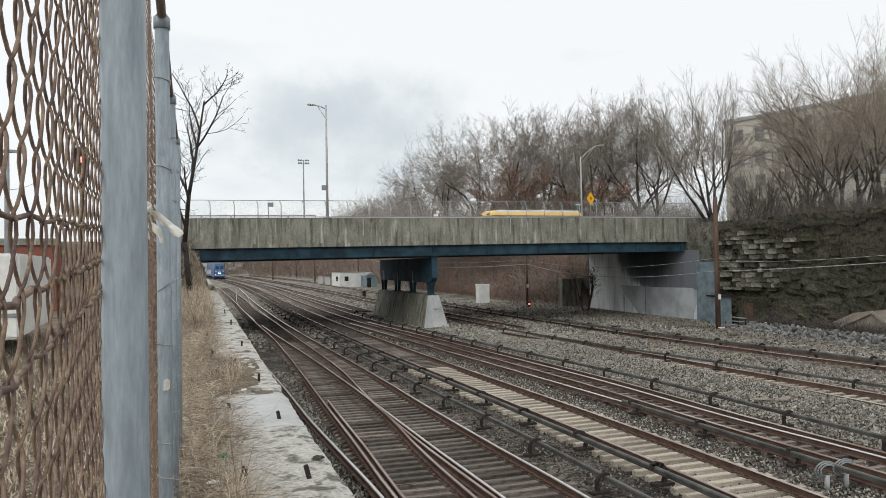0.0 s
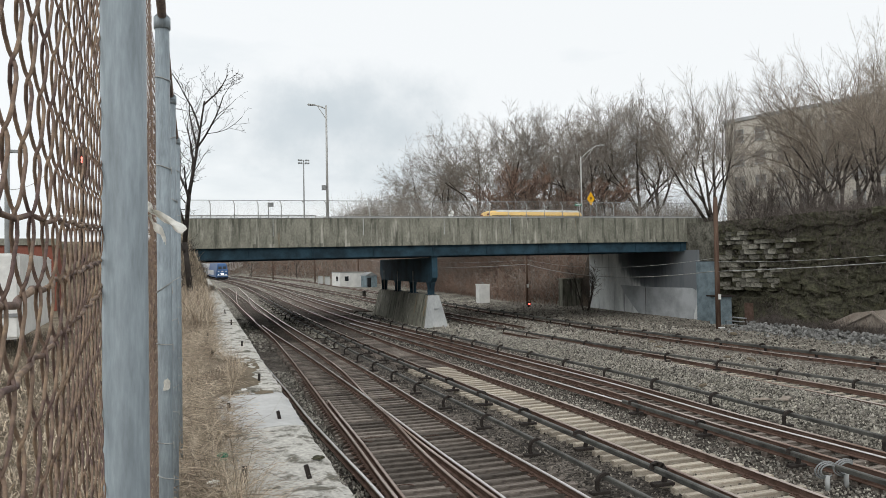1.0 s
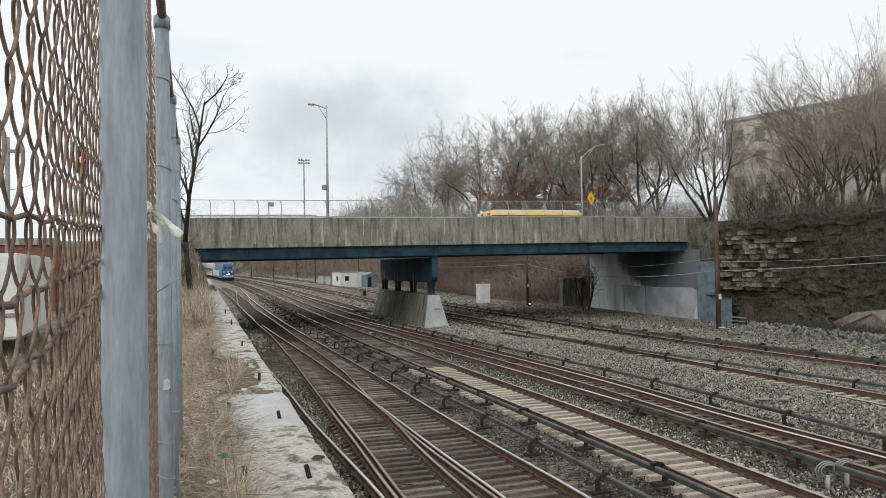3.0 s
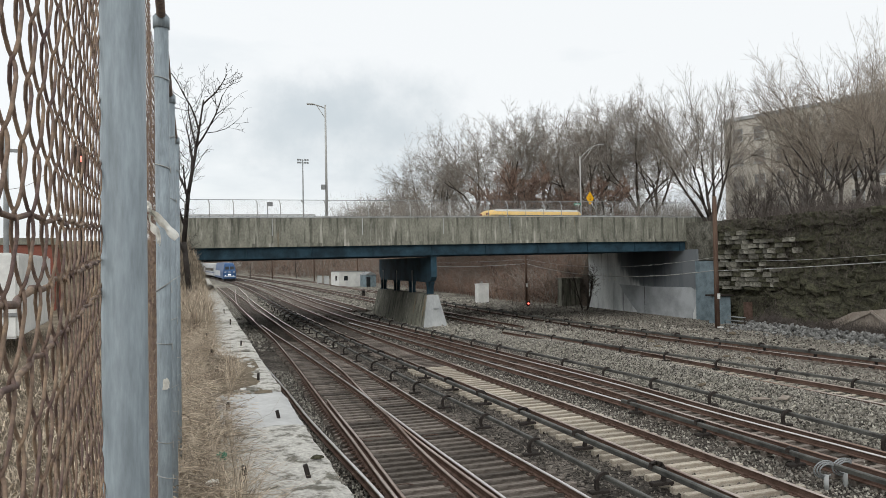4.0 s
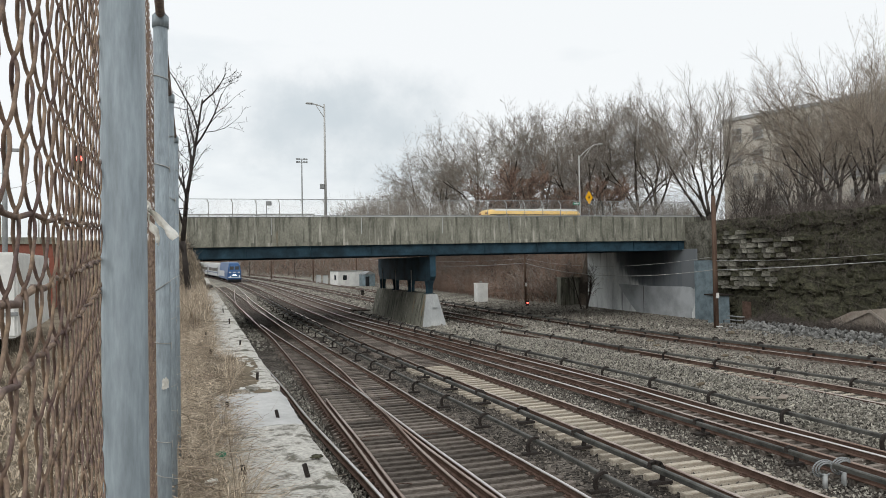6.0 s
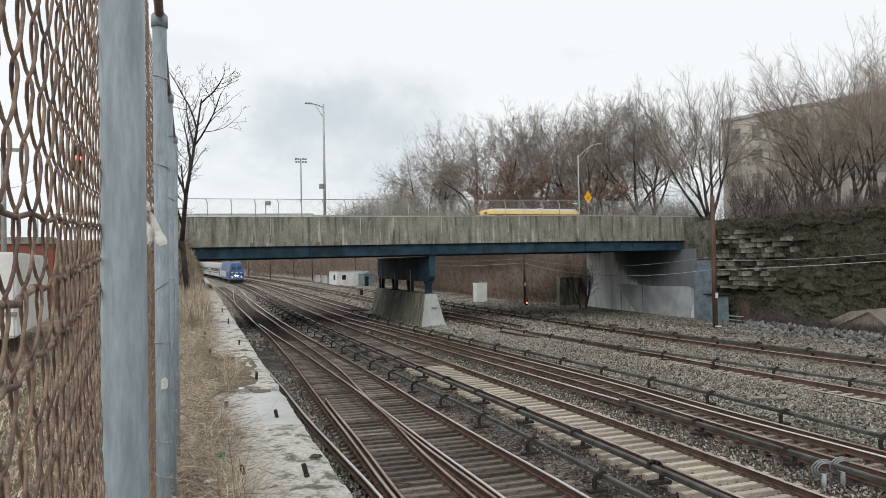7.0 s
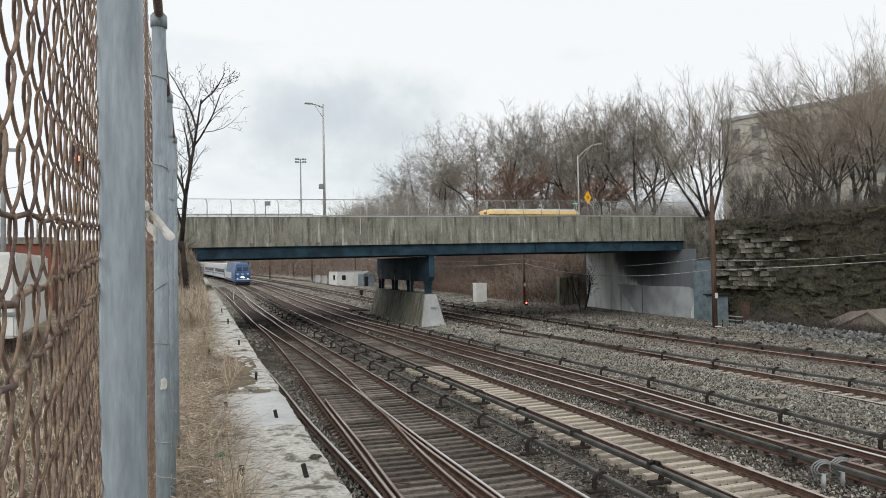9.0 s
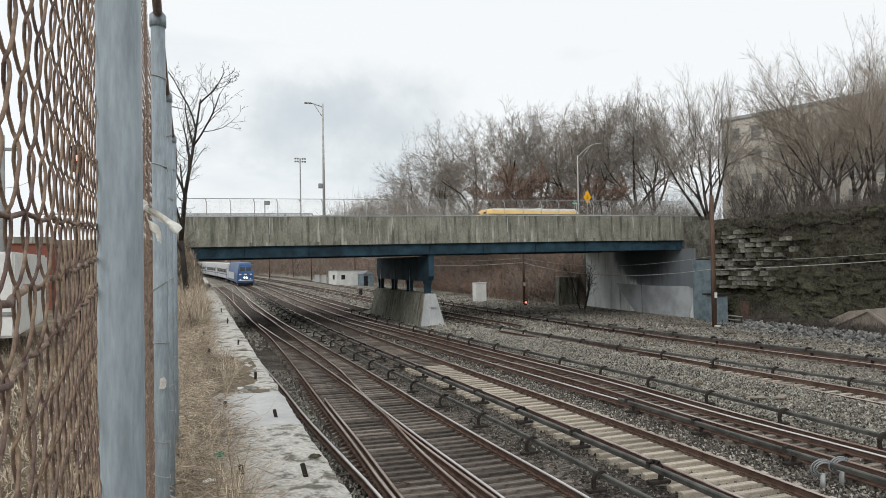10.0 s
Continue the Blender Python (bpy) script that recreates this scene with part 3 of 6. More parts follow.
track("far track passing beside the bridge pier", [(14.2, 70), (13.7, 90), (12.6, 130), (10.5, 170), (7, 210), (2, 250)], [(15.7, 70), (15.2, 90), (14.1, 130), (12, 170), (8.5, 210), (3.5, 250)], (True, False), 2.6, near=10, plates=False)
cross = empty("crossover_rails", label="curved crossover rails between two far tracks", category="rail", kind="structure")
rail([(5.7, 58), (5.45, 68), (5.2, 78), (5.5, 90), (6.1, 104), (6.4, 118)], cross, False)
rail([(4.2, 62), (4.0, 74), (3.9, 84), (4.3, 98), (5.0, 114), (5.5, 128)], cross, False)
# ---------------------------------------------------------------- third rails
def bracket_mesh():
    bm = bmesh.new()
    box(bm, -0.06, 0.5, -0.11, 0.11, 0.0, 0.075, bevel=0.01)
    arc = [(0.26, 0.05), (0.3, 0.2), (0.29, 0.36), (0.2, 0.49), (0.06, 0.53), (-0.04, 0.5), (-0.06, 0.42)]
    for (x0, z0), (x1, z1) in zip(arc, arc[1:]):
        d = Vector((x1 - x0, 0, z1 - z0))
        a = math.atan2(d.z, d.x)
        box(bm, -0.02, d.length + 0.02, -0.05, 0.05, -0.045, 0.045, m=Matrix.Translation((x0, 0, z0)) @ Matrix.Rotation(-a, 4, "Y"))
    me = bpy.data.meshes.new("bracket")
    bm.to_mesh(me)
    bm.free()
    me.materials.append(M_bracket)
    return me


BRACKET = bracket_mesh()
COVER = [(-0.04, 0.33), (-0.055, 0.405), (-0.035, 0.435), (0.035, 0.435), (0.055, 0.405), (0.04, 0.33), (0.03, 0.29), (-0.03, 0.29)]


def third_rail(label, ctrl, flip=False, spacing=3.05, y_max=60.0, scale=1.0, z0=0.05):
    t = empty("third_rail", label=label, category="third rail", group="third rails", kind="structure")
    path = [(x, y, ground_z(x, y) + z0) for x, y in spline(ctrl)]
    vs, fs = sweep(path, [(s * scale, u * scale) for s, u in COVER])
    obj_from("cover_board", vs, fs, M_cover, t)
    xs, ys = [p[0] for p in path], [p[1] for p in path]
    y = ctrl[0][1] + 0.6
    rng = random.Random(5)
    while y < min(y_max, ctrl[-1][1]):
        x = float(np.interp(y, ys, xs))
        o = new("bracket", BRACKET)
        o.parent = t
        o.matrix_basis = Matrix.Translation((x, y, ground_z(x, y) + 0.01)) @ Matrix.Rotation(math.pi if flip else 0, 4, "Z") @ Matrix.Diagonal((scale, scale, scale, 1))
        y += spacing + rng.uniform(-0.08, 0.08)
    return t


third_rail("grey covered third rail beside the straight track", [(7.95, 3), (7.85, 11.8), (7.8, 18.7), (7.55, 26), (7.4, 33), (7.3, 42), (7.25, 60), (7.2, 100)], True, scale=0.75, y_max=98)
third_rail("dark covered third rail on hooked iron brackets", [(9.12, 3), (9.02, 11.8), (8.9, 16.4), (8.75, 22), (8.5, 29), (8.2, 38), (8.0, 50), (7.8, 66), (7.7, 90)], scale=0.9, y_max=88)
third_rail("short covered third rail beside the brown track", [(12.7, 3), (12.65, 12), (12.55, 19.5)], False, scale=0.8)
third_rail("covered third rail along the gravel heap", [(15.75, 3), (15.75, 16.5), (15.75, 22), (15.3, 29), (14.6, 38), (13.9, 50), (13.5, 66)], True, y_max=66, scale=0.8)
third_rail("thin covered third rail beyond the gravel heap", [(22.3, 3), (21.95, 17.8), (21.5, 22), (20.6, 29), (19.8, 36), (19.0, 46)], True, scale=0.75)
third_rail("long covered third rail near the rock face", [(28.9, 8), (28.5, 23.5), (27.5, 34), (26.5, 46), (26.2, 60), (25.8, 80)], False, y_max=78)

# ---------------------------------------------------------------- retaining wall with coping
wall = empty("retaining_wall", label="weathered concrete retaining wall with cracked coping slabs", category="retaining wall", kind="structure")


def coping_slab(y0, y1, seed, material):
    rng = random.Random(seed)
    ny, nx = max(4, int((y1 - y0) / 0.14)), 9
    vs, fs = [], []
    for j in range(ny + 1):
        y = y0 + (y1 - y0) * j / ny
        er = 0.025 * noise.noise((0, y * 2.1, seed)) + 0.018 * noise.noise((4, y * 7, seed))
        el = 0.1 * noise.noise((9, y * 1.3, seed))
        for i in range(nx + 1):
            s = i / nx
            x = 0.16 + el + (0.98 + er - 0.16 - el) * s
            z = 3.18 + 0.014 * math.sin(seed * 2.4) + 0.016 * noise.noise((x * 5, y * 5, seed)) - (0.02 if i in (0, nx) else 0) - (0.015 if j in (0, ny) else 0)
            vs.append((x, y, z))
    top = len(vs)
    for j in range(ny + 1):
        for i in range(nx + 1):
            v = vs[j * (nx + 1) + i]
            vs.append((v[0], v[1], 2.9))
    w = nx + 1
    for j in range(ny):
        for i in range(nx):
            fs.append((j * w + i, j * w + i + 1, (j + 1) * w + i + 1, (j + 1) * w + i))
        fs.append((top + j * w + nx, top + (j + 1) * w + nx, (j + 1) * w + nx, j * w + nx))
        fs.append((j * w, (j + 1) * w, top + (j + 1) * w, top + j * w))
    for j in (0, ny):
        for i in range(nx):
            q = (j * w + i, top + j * w + i, top + j * w + i + 1, j * w + i + 1)
            fs.append(q if j == 0 else tuple(reversed(q)))
    return obj_from("coping_slab", vs, fs, material, wall)


SLABS = [2.6, 2.6, 2.2, 1.9, 2.12, 2.1, 1.9, 2.7]
yy, k = -4.0, 0
while yy < 110:
    ln = SLABS[k] if k < len(SLABS) else 2.4
    coping_slab(yy, yy + ln - 0.025, k, M_conc_new if k == 5 else M_conc_wall)
    yy += ln
    k += 1
bm = bmesh.new()
box(bm, 0.2, 0.93, -4, 110, -0.3, 2.95)
part("wall_body", bm, M_conc_wall, wall)

# ---------------------------------------------------------------- bridge
def deck_z(x):
    """Slight rise of the deck along its length."""
    return 0.0072 * min(x, 30)


bridge = empty("road_bridge", (0, 51, 0), 0, "weathered concrete road bridge on blue steel girders", "bridge", kind="structure")


def along(name, x0, x1, y0, y1, z0, z1, material, n=24, label=""):
    vs, fs = [], []
    for i in range(n + 1):
        x = x0 + (x1 - x0) * i / n
        d = deck_z(x)
        vs += [(x, y0, z0 + d), (x, y1, z0 + d), (x, y1, z1 + d), (x, y0, z1 + d)]
    for i in range(n):
        a, b = i * 4, i * 4 + 4
        for j in range(4):
            fs.append((a + j, a + (j + 1) % 4, b + (j + 1) % 4, b + j))
    fs += [(3, 2, 1, 0), tuple(n * 4 + j for j in range(4))]
    ob = obj_from(name, vs, fs, material, bridge)
    if label:
        tagged(ob, label)
    return ob


BW = 16.5
xx = -1.5
while xx < 42.0:
    along("parapet_panel", xx, min(xx + 5.284, 42.3), 0.0, 0.32, 6.36, 8.16, M_conc, 4)
    xx += 5.29
along("parapet_panel", -1.5, 42.3, BW - 0.32, BW, 6.36, 8.16, M_conc, 8)
along("fascia", -1.5, 42.3, -0.05, 0.4, 6.1, 6.355, M_conc, 24)
# deck in a darker, streakier concrete than the parapets
along("deck", -1.5, 42.3, 0.45, BW - 0.45, 6.12, 6.38, M_conc_dark)
along("coping_rail", -1.5, 42.3, -0.03, 0.36, 8.165, 8.215, M_conc_light)
for i in range(6):
    y = 0.12 + i * (BW - 0.5) / 5
    along("girder", -1.0, 41.0, y + 0.09, y + 0.12, 5.33, 6.09, M_steel)
    along("girder_flange", -1.0, 41.0, y - 0.06, y + 0.27, 5.29, 5.328, M_steel)
    along("girder_flange", -1.0, 41.0, y - 0.06, y + 0.27, 6.06, 6.098, M_steel)

for x in (4.76, 11.21, 17.47, 23.0):
    d = deck_z(x)
    boxes("drain_pipe", [(x - 0.02, x + 0.02, -0.04, -0.004, 6.9 + d, 8.1 + d)], M_conc_light, bridge, "pale drain pipe", 0.0)
for x in (3.0, 7.5, 12.0, 16.6, 21.0, 25.5, 30.0, 34.5, 39.0):
    d = deck_z(x)
    boxes("stiffener", [(x - 0.012, x + 0.012, 0.06, 0.205, 5.335 + d, 6.055 + d)], M_steel, bridge, "", 0.0)

# ---------------------------------------------------------------- pier
pier = empty("bridge_pier", (16.75, 51.5, 0), 0, "battered concrete plinth carrying blue steel pier columns", "bridge pier", kind="structure")
bm = bmesh.new()
vs = [bm.verts.new(c) for c in ((-1.0, -0.2, -0.3), (1.15, -0.2, -0.3), (1.15, 16.6, -0.3), (-1.0, 16.6, -0.3), (-0.45, 0.3, 2.42), (0.5, 0.3, 2.42), (0.5, 16.0, 2.42), (-0.45, 16.0, 2.42))]
for f in ((3, 2, 1, 0), (4, 5, 6, 7), (0, 1, 5, 4), (1, 2, 6, 5), (2, 3, 7, 6), (3, 0, 4, 7)):
    bm.faces.new([vs[i] for i in f])
bmesh.ops.bevel(bm, geom=list(bm.edges), offset=0.04, segments=2, affect="EDGES")
part("plinth", bm, M_conc, pier)
boxes("legend_bar", [(0.0, 0.38, -0.04, 0.05, 1.31, 1.4)], M_grey, pier, "faded dark lettering bar", 0.0)
for i in range(4):
    y = 0.8 + i * 4.9
    bm = bmesh.new()
    box(bm, -0.2, 0.2, y - 0.28, y - 0.25, 2.4, 5.25)
    box(bm, -0.2, 0.2, y + 0.25, y + 0.28, 2.4, 5.25)
    box(bm, -0.02, 0.02, y - 0.25, y + 0.25, 2.4, 5.25)
    box(bm, -0.32, 0.32, y - 0.4, y + 0.4, 2.4, 2.46)
    for sy in (-1, 1):
        for k in range(4):
            box(bm, -0.16, 0.16, min(sy * 0.28, sy * (0.34 + 0.1 * k)) + y, max(sy * 0.28, sy * (0.34 + 0.1 * k)) + y, 2.85 + 0.12 * k, 2.97 + 0.12 * k + (0.06 if k == 3 else 0))
    part("column", bm, M_steel, pier)
    if i:
        tube_part("conduit", [((-0.32, y - 1.1, 2.4), (-0.32, y - 1.1, 4.25), 0.035, 0.035)], M_wire_pale, pier)
bm = bmesh.new()
prof = [(-0.25, 3.75), (0.1, 3.45), (0.55, 3.35), (15.6, 3.35), (16.1, 3.6), (16.3, 3.9), (16.3, 5.28), (-0.25, 5.28)]
a = [bm.verts.new((-0.22, y, z)) for y, z in prof]
b = [bm.verts.new((0.22, y, z)) for y, z in prof]
bm.faces.new(a)
bm.faces.new(list(reversed(b)))
for i in range(len(prof)):
    j = (i + 1) % len(prof)
    bm.faces.new((a[i], b[i], b[j], a[j]))
part("cap_beam", bm, M_steel, pier)
boxes("bearing", [(-0.3, 0.3, -0.3, 0.35, 5.282, 5.42)], M_steel, pier, bevel=0.03)
bm = bmesh.new()
vs = [bm.verts.new(c) for c in ((-0.93, -0.235, -0.25), (1.08, -0.235, -0.25), (0.46, 0.25, 2.38), (-0.41, 0.25, 2.38), (-0.93, -0.205, -0.25), (1.08, -0.205, -0.25), (0.46, 0.28, 2.38), (-0.41, 0.28, 2.38))]
for f in ((0, 1, 2, 3), (7, 6, 5, 4), (0, 4, 5, 1), (1, 5, 6, 2), (2, 6, 7, 3), (3, 7, 4, 0)):
    bm.faces.new([vs[i] for i in f])
part("painted_end", bm, M_conc_light, pier, "pale painted end face")

# ---------------------------------------------------------------- abutments
abut = empty("bridge_abutment", (39.4, 48, 0), 0, "stained, shade-darkened concrete bridge abutment with pale painted lower wall", "abutment", kind="structure")
# base tone raised to hold the daylight reaching the far end
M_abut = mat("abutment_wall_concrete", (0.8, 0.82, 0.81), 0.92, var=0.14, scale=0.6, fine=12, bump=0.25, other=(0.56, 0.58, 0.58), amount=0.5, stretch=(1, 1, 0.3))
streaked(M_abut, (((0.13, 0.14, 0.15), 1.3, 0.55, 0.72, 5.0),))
# leak stains and the shade below the deck, both put into the wall colour
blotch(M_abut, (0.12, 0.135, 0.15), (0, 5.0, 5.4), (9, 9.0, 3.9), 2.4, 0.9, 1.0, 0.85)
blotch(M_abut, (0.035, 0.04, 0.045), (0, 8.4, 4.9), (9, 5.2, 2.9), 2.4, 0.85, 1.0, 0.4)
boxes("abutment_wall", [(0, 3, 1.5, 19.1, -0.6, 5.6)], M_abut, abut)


def wall_sheet(name, prof, thick, material, label):
    bm = bmesh.new()
    a = [bm.verts.new((-thick, y, z)) for y, z in prof]
    b = [bm.verts.new((-0.002, y, z)) for y, z in prof]
    bm.faces.new(a)
    bm.faces.new(list(reversed(b)))
    for i in range(len(prof)):
        j = (i + 1) % len(prof)
        bm.faces.new((a[i], b[i], b[j], a[j]))
    part(name, bm, material, abut, label)


wall_sheet("painted_patch", [(2.15, -0.6), (9.6, -0.6), (11.0, 0.4), (12.2, 1.4), (13.2, 2.4), (8.0, 2.3), (3.0, 2.38), (2.2, 2.36), (1.75, 2.15), (1.55, 1.7), (1.8, 0.8), (2.1, 0.2)], 0.02, M_conc_grey, "grey painted lower wall")
for y, z, w in ((16.6, 3.3, 0.5), (15.7, 3.2, 0.45), (14.8, 3.35, 0.5), (16.2, 2.75, 0.6), (15.0, 2.7, 0.55), (14.0, 2.8, 0.4)):
    boxes("faded_mark", [(-0.008, -0.003, y - w / 2, y + w / 2, z, z + 0.14), (-0.008, -0.003, y - 0.06, y + 0.06, z - 0.16, z + 0.3)], M_white, abut, "faded pale paint mark", 0.0)
boxes("joint_strip", [(-0.03, -0.021, 8.95, 9.0, -0.5, 2.3)], M_bracket, abut)
boxes("end_pillar", [(-0.2, 1.2, -0.3, 1.46, -0.6, 4.6)], M_bluegrey, abut)
boxes("end_block", [(0.2, 3.4, 0.0, 3.2, 4.65, 7.9)], M_rock, abut)
abl = empty("bridge_abutment", (-3.9, 50, 0), 0, "concrete bridge abutment behind the dry bank", "abutment", kind="structure")
boxes("abutment_wall", [(0, 2.9, 1.5, 18, -0.3, 5.2)], M_conc, abl)


# ---------------------------------------------------------------- fence by the camera
fence = empty("chain_link_fence", label="rusty chain-link fence on galvanised steel posts", category="fence")
POSTS = [(-0.103, 1.09), (-0.158, 3.36), (-0.182, 4.89), (-0.2, 6.48)]
POST_R = 0.0302
for i, (x, y) in enumerate(POSTS):
    post = tube_part("post", [((x, y, 2.6), (x, y, 5.90), POST_R, POST_R)], M_galv, fence, sides=28)
    tube_part("post_cap", [((x, y, 5.845), (x, y, 5.895), POST_R + 0.005, POST_R + 0.005), ((x, y, 5.895), (x, y, 5.915), POST_R + 0.005, POST_R * 0.6)], M_galv, post, sides=28)
    for z in (5.62, 5.23, 4.7, 4.45, 4.02, 3.87):
        if i == 0:
            continue
        ring = []
        tilt = random.Random(i * 10 + z).uniform(-0.012, 0.012)
        for a in range(14):
            t0, t1 = a / 14 * 2 * math.pi, (a + 1) / 14 * 2 * math.pi
            r = POST_R + 0.003
            ring.append(((x + r * math.cos(t0), y + r * math.sin(t0), z + tilt * math.cos(t0) * 2), (x + r * math.cos(t1), y + r * math.sin(t1), z + tilt * math.cos(t1) * 2), 0.0022, 0.0022))
        ring.append(((x + POST_R + 0.002, y - 0.004, z), (x + POST_R + 0.004, y - 0.008, z - 0.03), 0.002, 0.002))
        tube_part("wire_tie", ring, M_wire_pale, post, sides=5)
for (x0, y0), (x1, y1) in zip(POSTS, POSTS[1:]):
    tube_part("top_rail", [((x0, y0, 5.9), (x1, y1, 5.9), 0.019, 0.019)], M_wire, fence, sides=10)


def mesh_wires(p0, direction, length, z0, z1, hw, hh, r, sides, cuts):
    """Interlocked zigzag wires of a chain-link panel, one part a wire: each is a flattened spiral."""
    d = Vector(direction).normalized()
    nrm = d.cross(Vector((0, 0, 1))).normalized()
    n, rows = int(length / hw), int((z1 - z0) / hh)
    for k in range(n):
        pts = []
        for j in range(rows + 1):
            s = (k + ((j + k) % 2)) * hw
            q = Vector(p0) + d * (s + (r * 0.7 if (j + k) % 2 else -r * 0.7)) + Vector((0, 0, z0 - p0[2] + j * hh))
            q += nrm * (0.006 * noise.noise((s * 3, j * 0.2, 1))) + Vector((0, 0, 0.005 * noise.noise((s * 4, j * 0.2, 9)))) + d * (0.004 * noise.noise((s * 6, j * 0.4, 5)))
            pts.append(q)
        line = [pts[0]]
        for j in range(rows):
            a, b = pts[j], pts[j + 1]
            dep = nrm * (r * (-2.5 if (j + k) % 2 else 2.5))
            for f in cuts:
                # quick turn round the neighbour, then a straight run
                g = f + 0.06 * math.sin(2 * math.pi * f)
                q = a.lerp(b, f) + d * ((b - a).dot(d) * (f - g) * 0.6) + dep * math.sin(math.pi * f) ** 0.6
                line.append(q)
        vs, fs = pipe(line, r, sides)
        obj_from("wire", vs, fs, M_wire, fence, True)


FINE, COARSE = (0.1, 0.28, 0.72, 0.9, 1.0), (0.2, 0.8, 1.0)
NEAR_P, NEAR_D = Vector((-0.134, 1.10, 4.796)), Vector((0.0571, -0.9974, -0.0431)).normalized()
mesh_wires(NEAR_P, NEAR_D, 0.96, 3.265, 5.98, 0.025, 0.0425, 0.00115, 6, FINE)
mesh_wires((-0.136, 1.12, 4.8), (-0.029, 1.0, 0), 2.2, 3.0, 5.95, 0.025, 0.0425, 0.001, 4, COARSE)
mesh_wires((-0.21, 3.4, 4.8), (-0.008, 1.0, 0), 3.0, 2.9, 5.92, 0.03, 0.05, 0.0015, 3, COARSE)
# taut horizontal wires laced along three rows of the near panel
for dz, r in ((0.043, 0.0017), (-0.003, 0.0022), (-0.046, 0.0019)):
    pts = [NEAR_P + NEAR_D * (0.024 * i) + Vector((0.0015 * (-1) ** i, 0, dz + 0.0022 * math.sin(i * 1.3))) for i in range(41)]
    vs, fs = pipe(pts, r, 7)
    obj_from("tension_wire", vs, fs, M_wire, fence, True)

# ---------------------------------------------------------------- stubs and litter on the coping
for x, y, h, lean in ((0.283, 5.5, 0.14, 0), (0.268, 8.35, 0.1, 0), (0.21, 11.2, 0.13, 0), (0.16, 13.3, 0.16, 0), (0.1, 16.7, 0.16, 0), (0.757, 5.46, 0.115, -14), (0.762, 7.7, 0.095, -12), (0.737, 10.25, 0.13, 2), (0.75, 15.0, 0.12, 3), (0.76, 20.8, 0.16, 0), (0.75, 26.0, 0.16, -4)):
    stub = empty("cut_post_stub", (x, y, 3.165), 0, "rusty cut-off post stub in the concrete coping", "post stub", "cut post stubs")
    bm = bmesh.new()
    box(bm, -0.018, 0.018, -0.014, 0.014, 0.0, h, bevel=0.004, m=Matrix.Rotation(radians(lean), 4, "Y"))
    part("stub", bm, M_bracket, stub)
    if lean == 0:
        bm = bmesh.new()
        box(bm, -0.026, 0.026, -0.02, 0.02, h * 0.5, h * 0.62, bevel=0.004)
        part("collar", bm, M_rail, stub)


def crumpled(name, loc, size, material, label, cat, seed):
    rng = random.Random(seed)
    bm = bmesh.new()
    bmesh.ops.create_icosphere(bm, subdivisions=3, radius=1)
    for v in bm.verts:
        k = 1 + 0.45 * noise.noise(v.co * 1.9 + Vector((seed, 0, 0)))
        v.co = Vector((v.co.x * size[0] * k, v.co.y * size[1] * k, max(v.co.z, -0.5) * size[2] * k))
    ob = part(name, bm, material, None, smooth=False)
    ob.matrix_basis = pose(*loc, 0, 0, seed * 40)
    return tagged(ob, label, cat)


crumpled("plastic_bag", (0.06, 5.25, 3.27), (0.03, 0.05, 0.025), M_plastic, "crumpled white plastic scrap in the dry grass", "litter", 3)
crumpled("plastic_bag", (0.14, 5.95, 3.27), (0.04, 0.035, 0.04), M_green, "crumpled green plastic wrapper in the dry grass", "litter", 5)
crumpled("stone", (0.5, 9.6, 3.19), (0.05, 0.035, 0.02), M_white, "small white stone lying on the coping", "stone", 7)
crumpled("moss_clump", (0.9, 5.95, 3.19), (0.05, 0.03, 0.02), M_moss, "dark moss clump on the coping edge", "moss", 9)


# ---------------------------------------------------------------- dead grass
def grass(name, count, area, height, seed, width, label, base=3.02, lean=0.9):
    rng = random.Random(seed)
    vs, fs = [], []
    for _ in range(count):
        x, y = area(rng)
        z = hill_z(min(x, 0.39), y) - 0.03 if x < 0.3 else 3.16
        h = height * rng.uniform(0.35, 1.15) * max(0.25, 1 + 1.3 * noise.noise((x * 2.6, y * 1.6, seed)))
        a = rng.uniform(0, 2 * math.pi)
        dx, dy = math.cos(a), math.sin(a)
        bend = rng.uniform(0.15, lean) * h * (1.6 if rng.random() < 0.3 else 1)
        w = width * rng.uniform(0.6, 1.4)
        px, py = -dy * w, dx * w
        n = len(vs)
        for s in (0, 0.35, 0.7, 1.0):
            cx, cy = x + dx * bend * s**1.6, y + dy * bend * s**1.6
            cz = z + h * (s - 0.42 * s * s * (bend / h))
            k = 1 - 0.75 * s
            vs.append((cx - px * k, cy - py * k, cz))
            vs.append((cx + px * k, cy + py * k, cz))
        for j in range(3):
            fs.append((n + 2 * j, n + 2 * j + 1, n + 2 * j + 3, n + 2 * j + 2))
    return tagged(obj_from(name, vs, fs, M_straw, None), label, "grass", kind="stuff")


def strip_area(rng):
    y = 2.6 + 34 * rng.random() ** 1.9
    edge = 0.27 + 0.1 * noise.noise((2, y * 0.9, 0)) + 0.3 * math.exp(-((y - 11.2) / 1.3) ** 2)
    return -0.42 + (edge + 0.42) * (1 - rng.random() ** 1.6), y


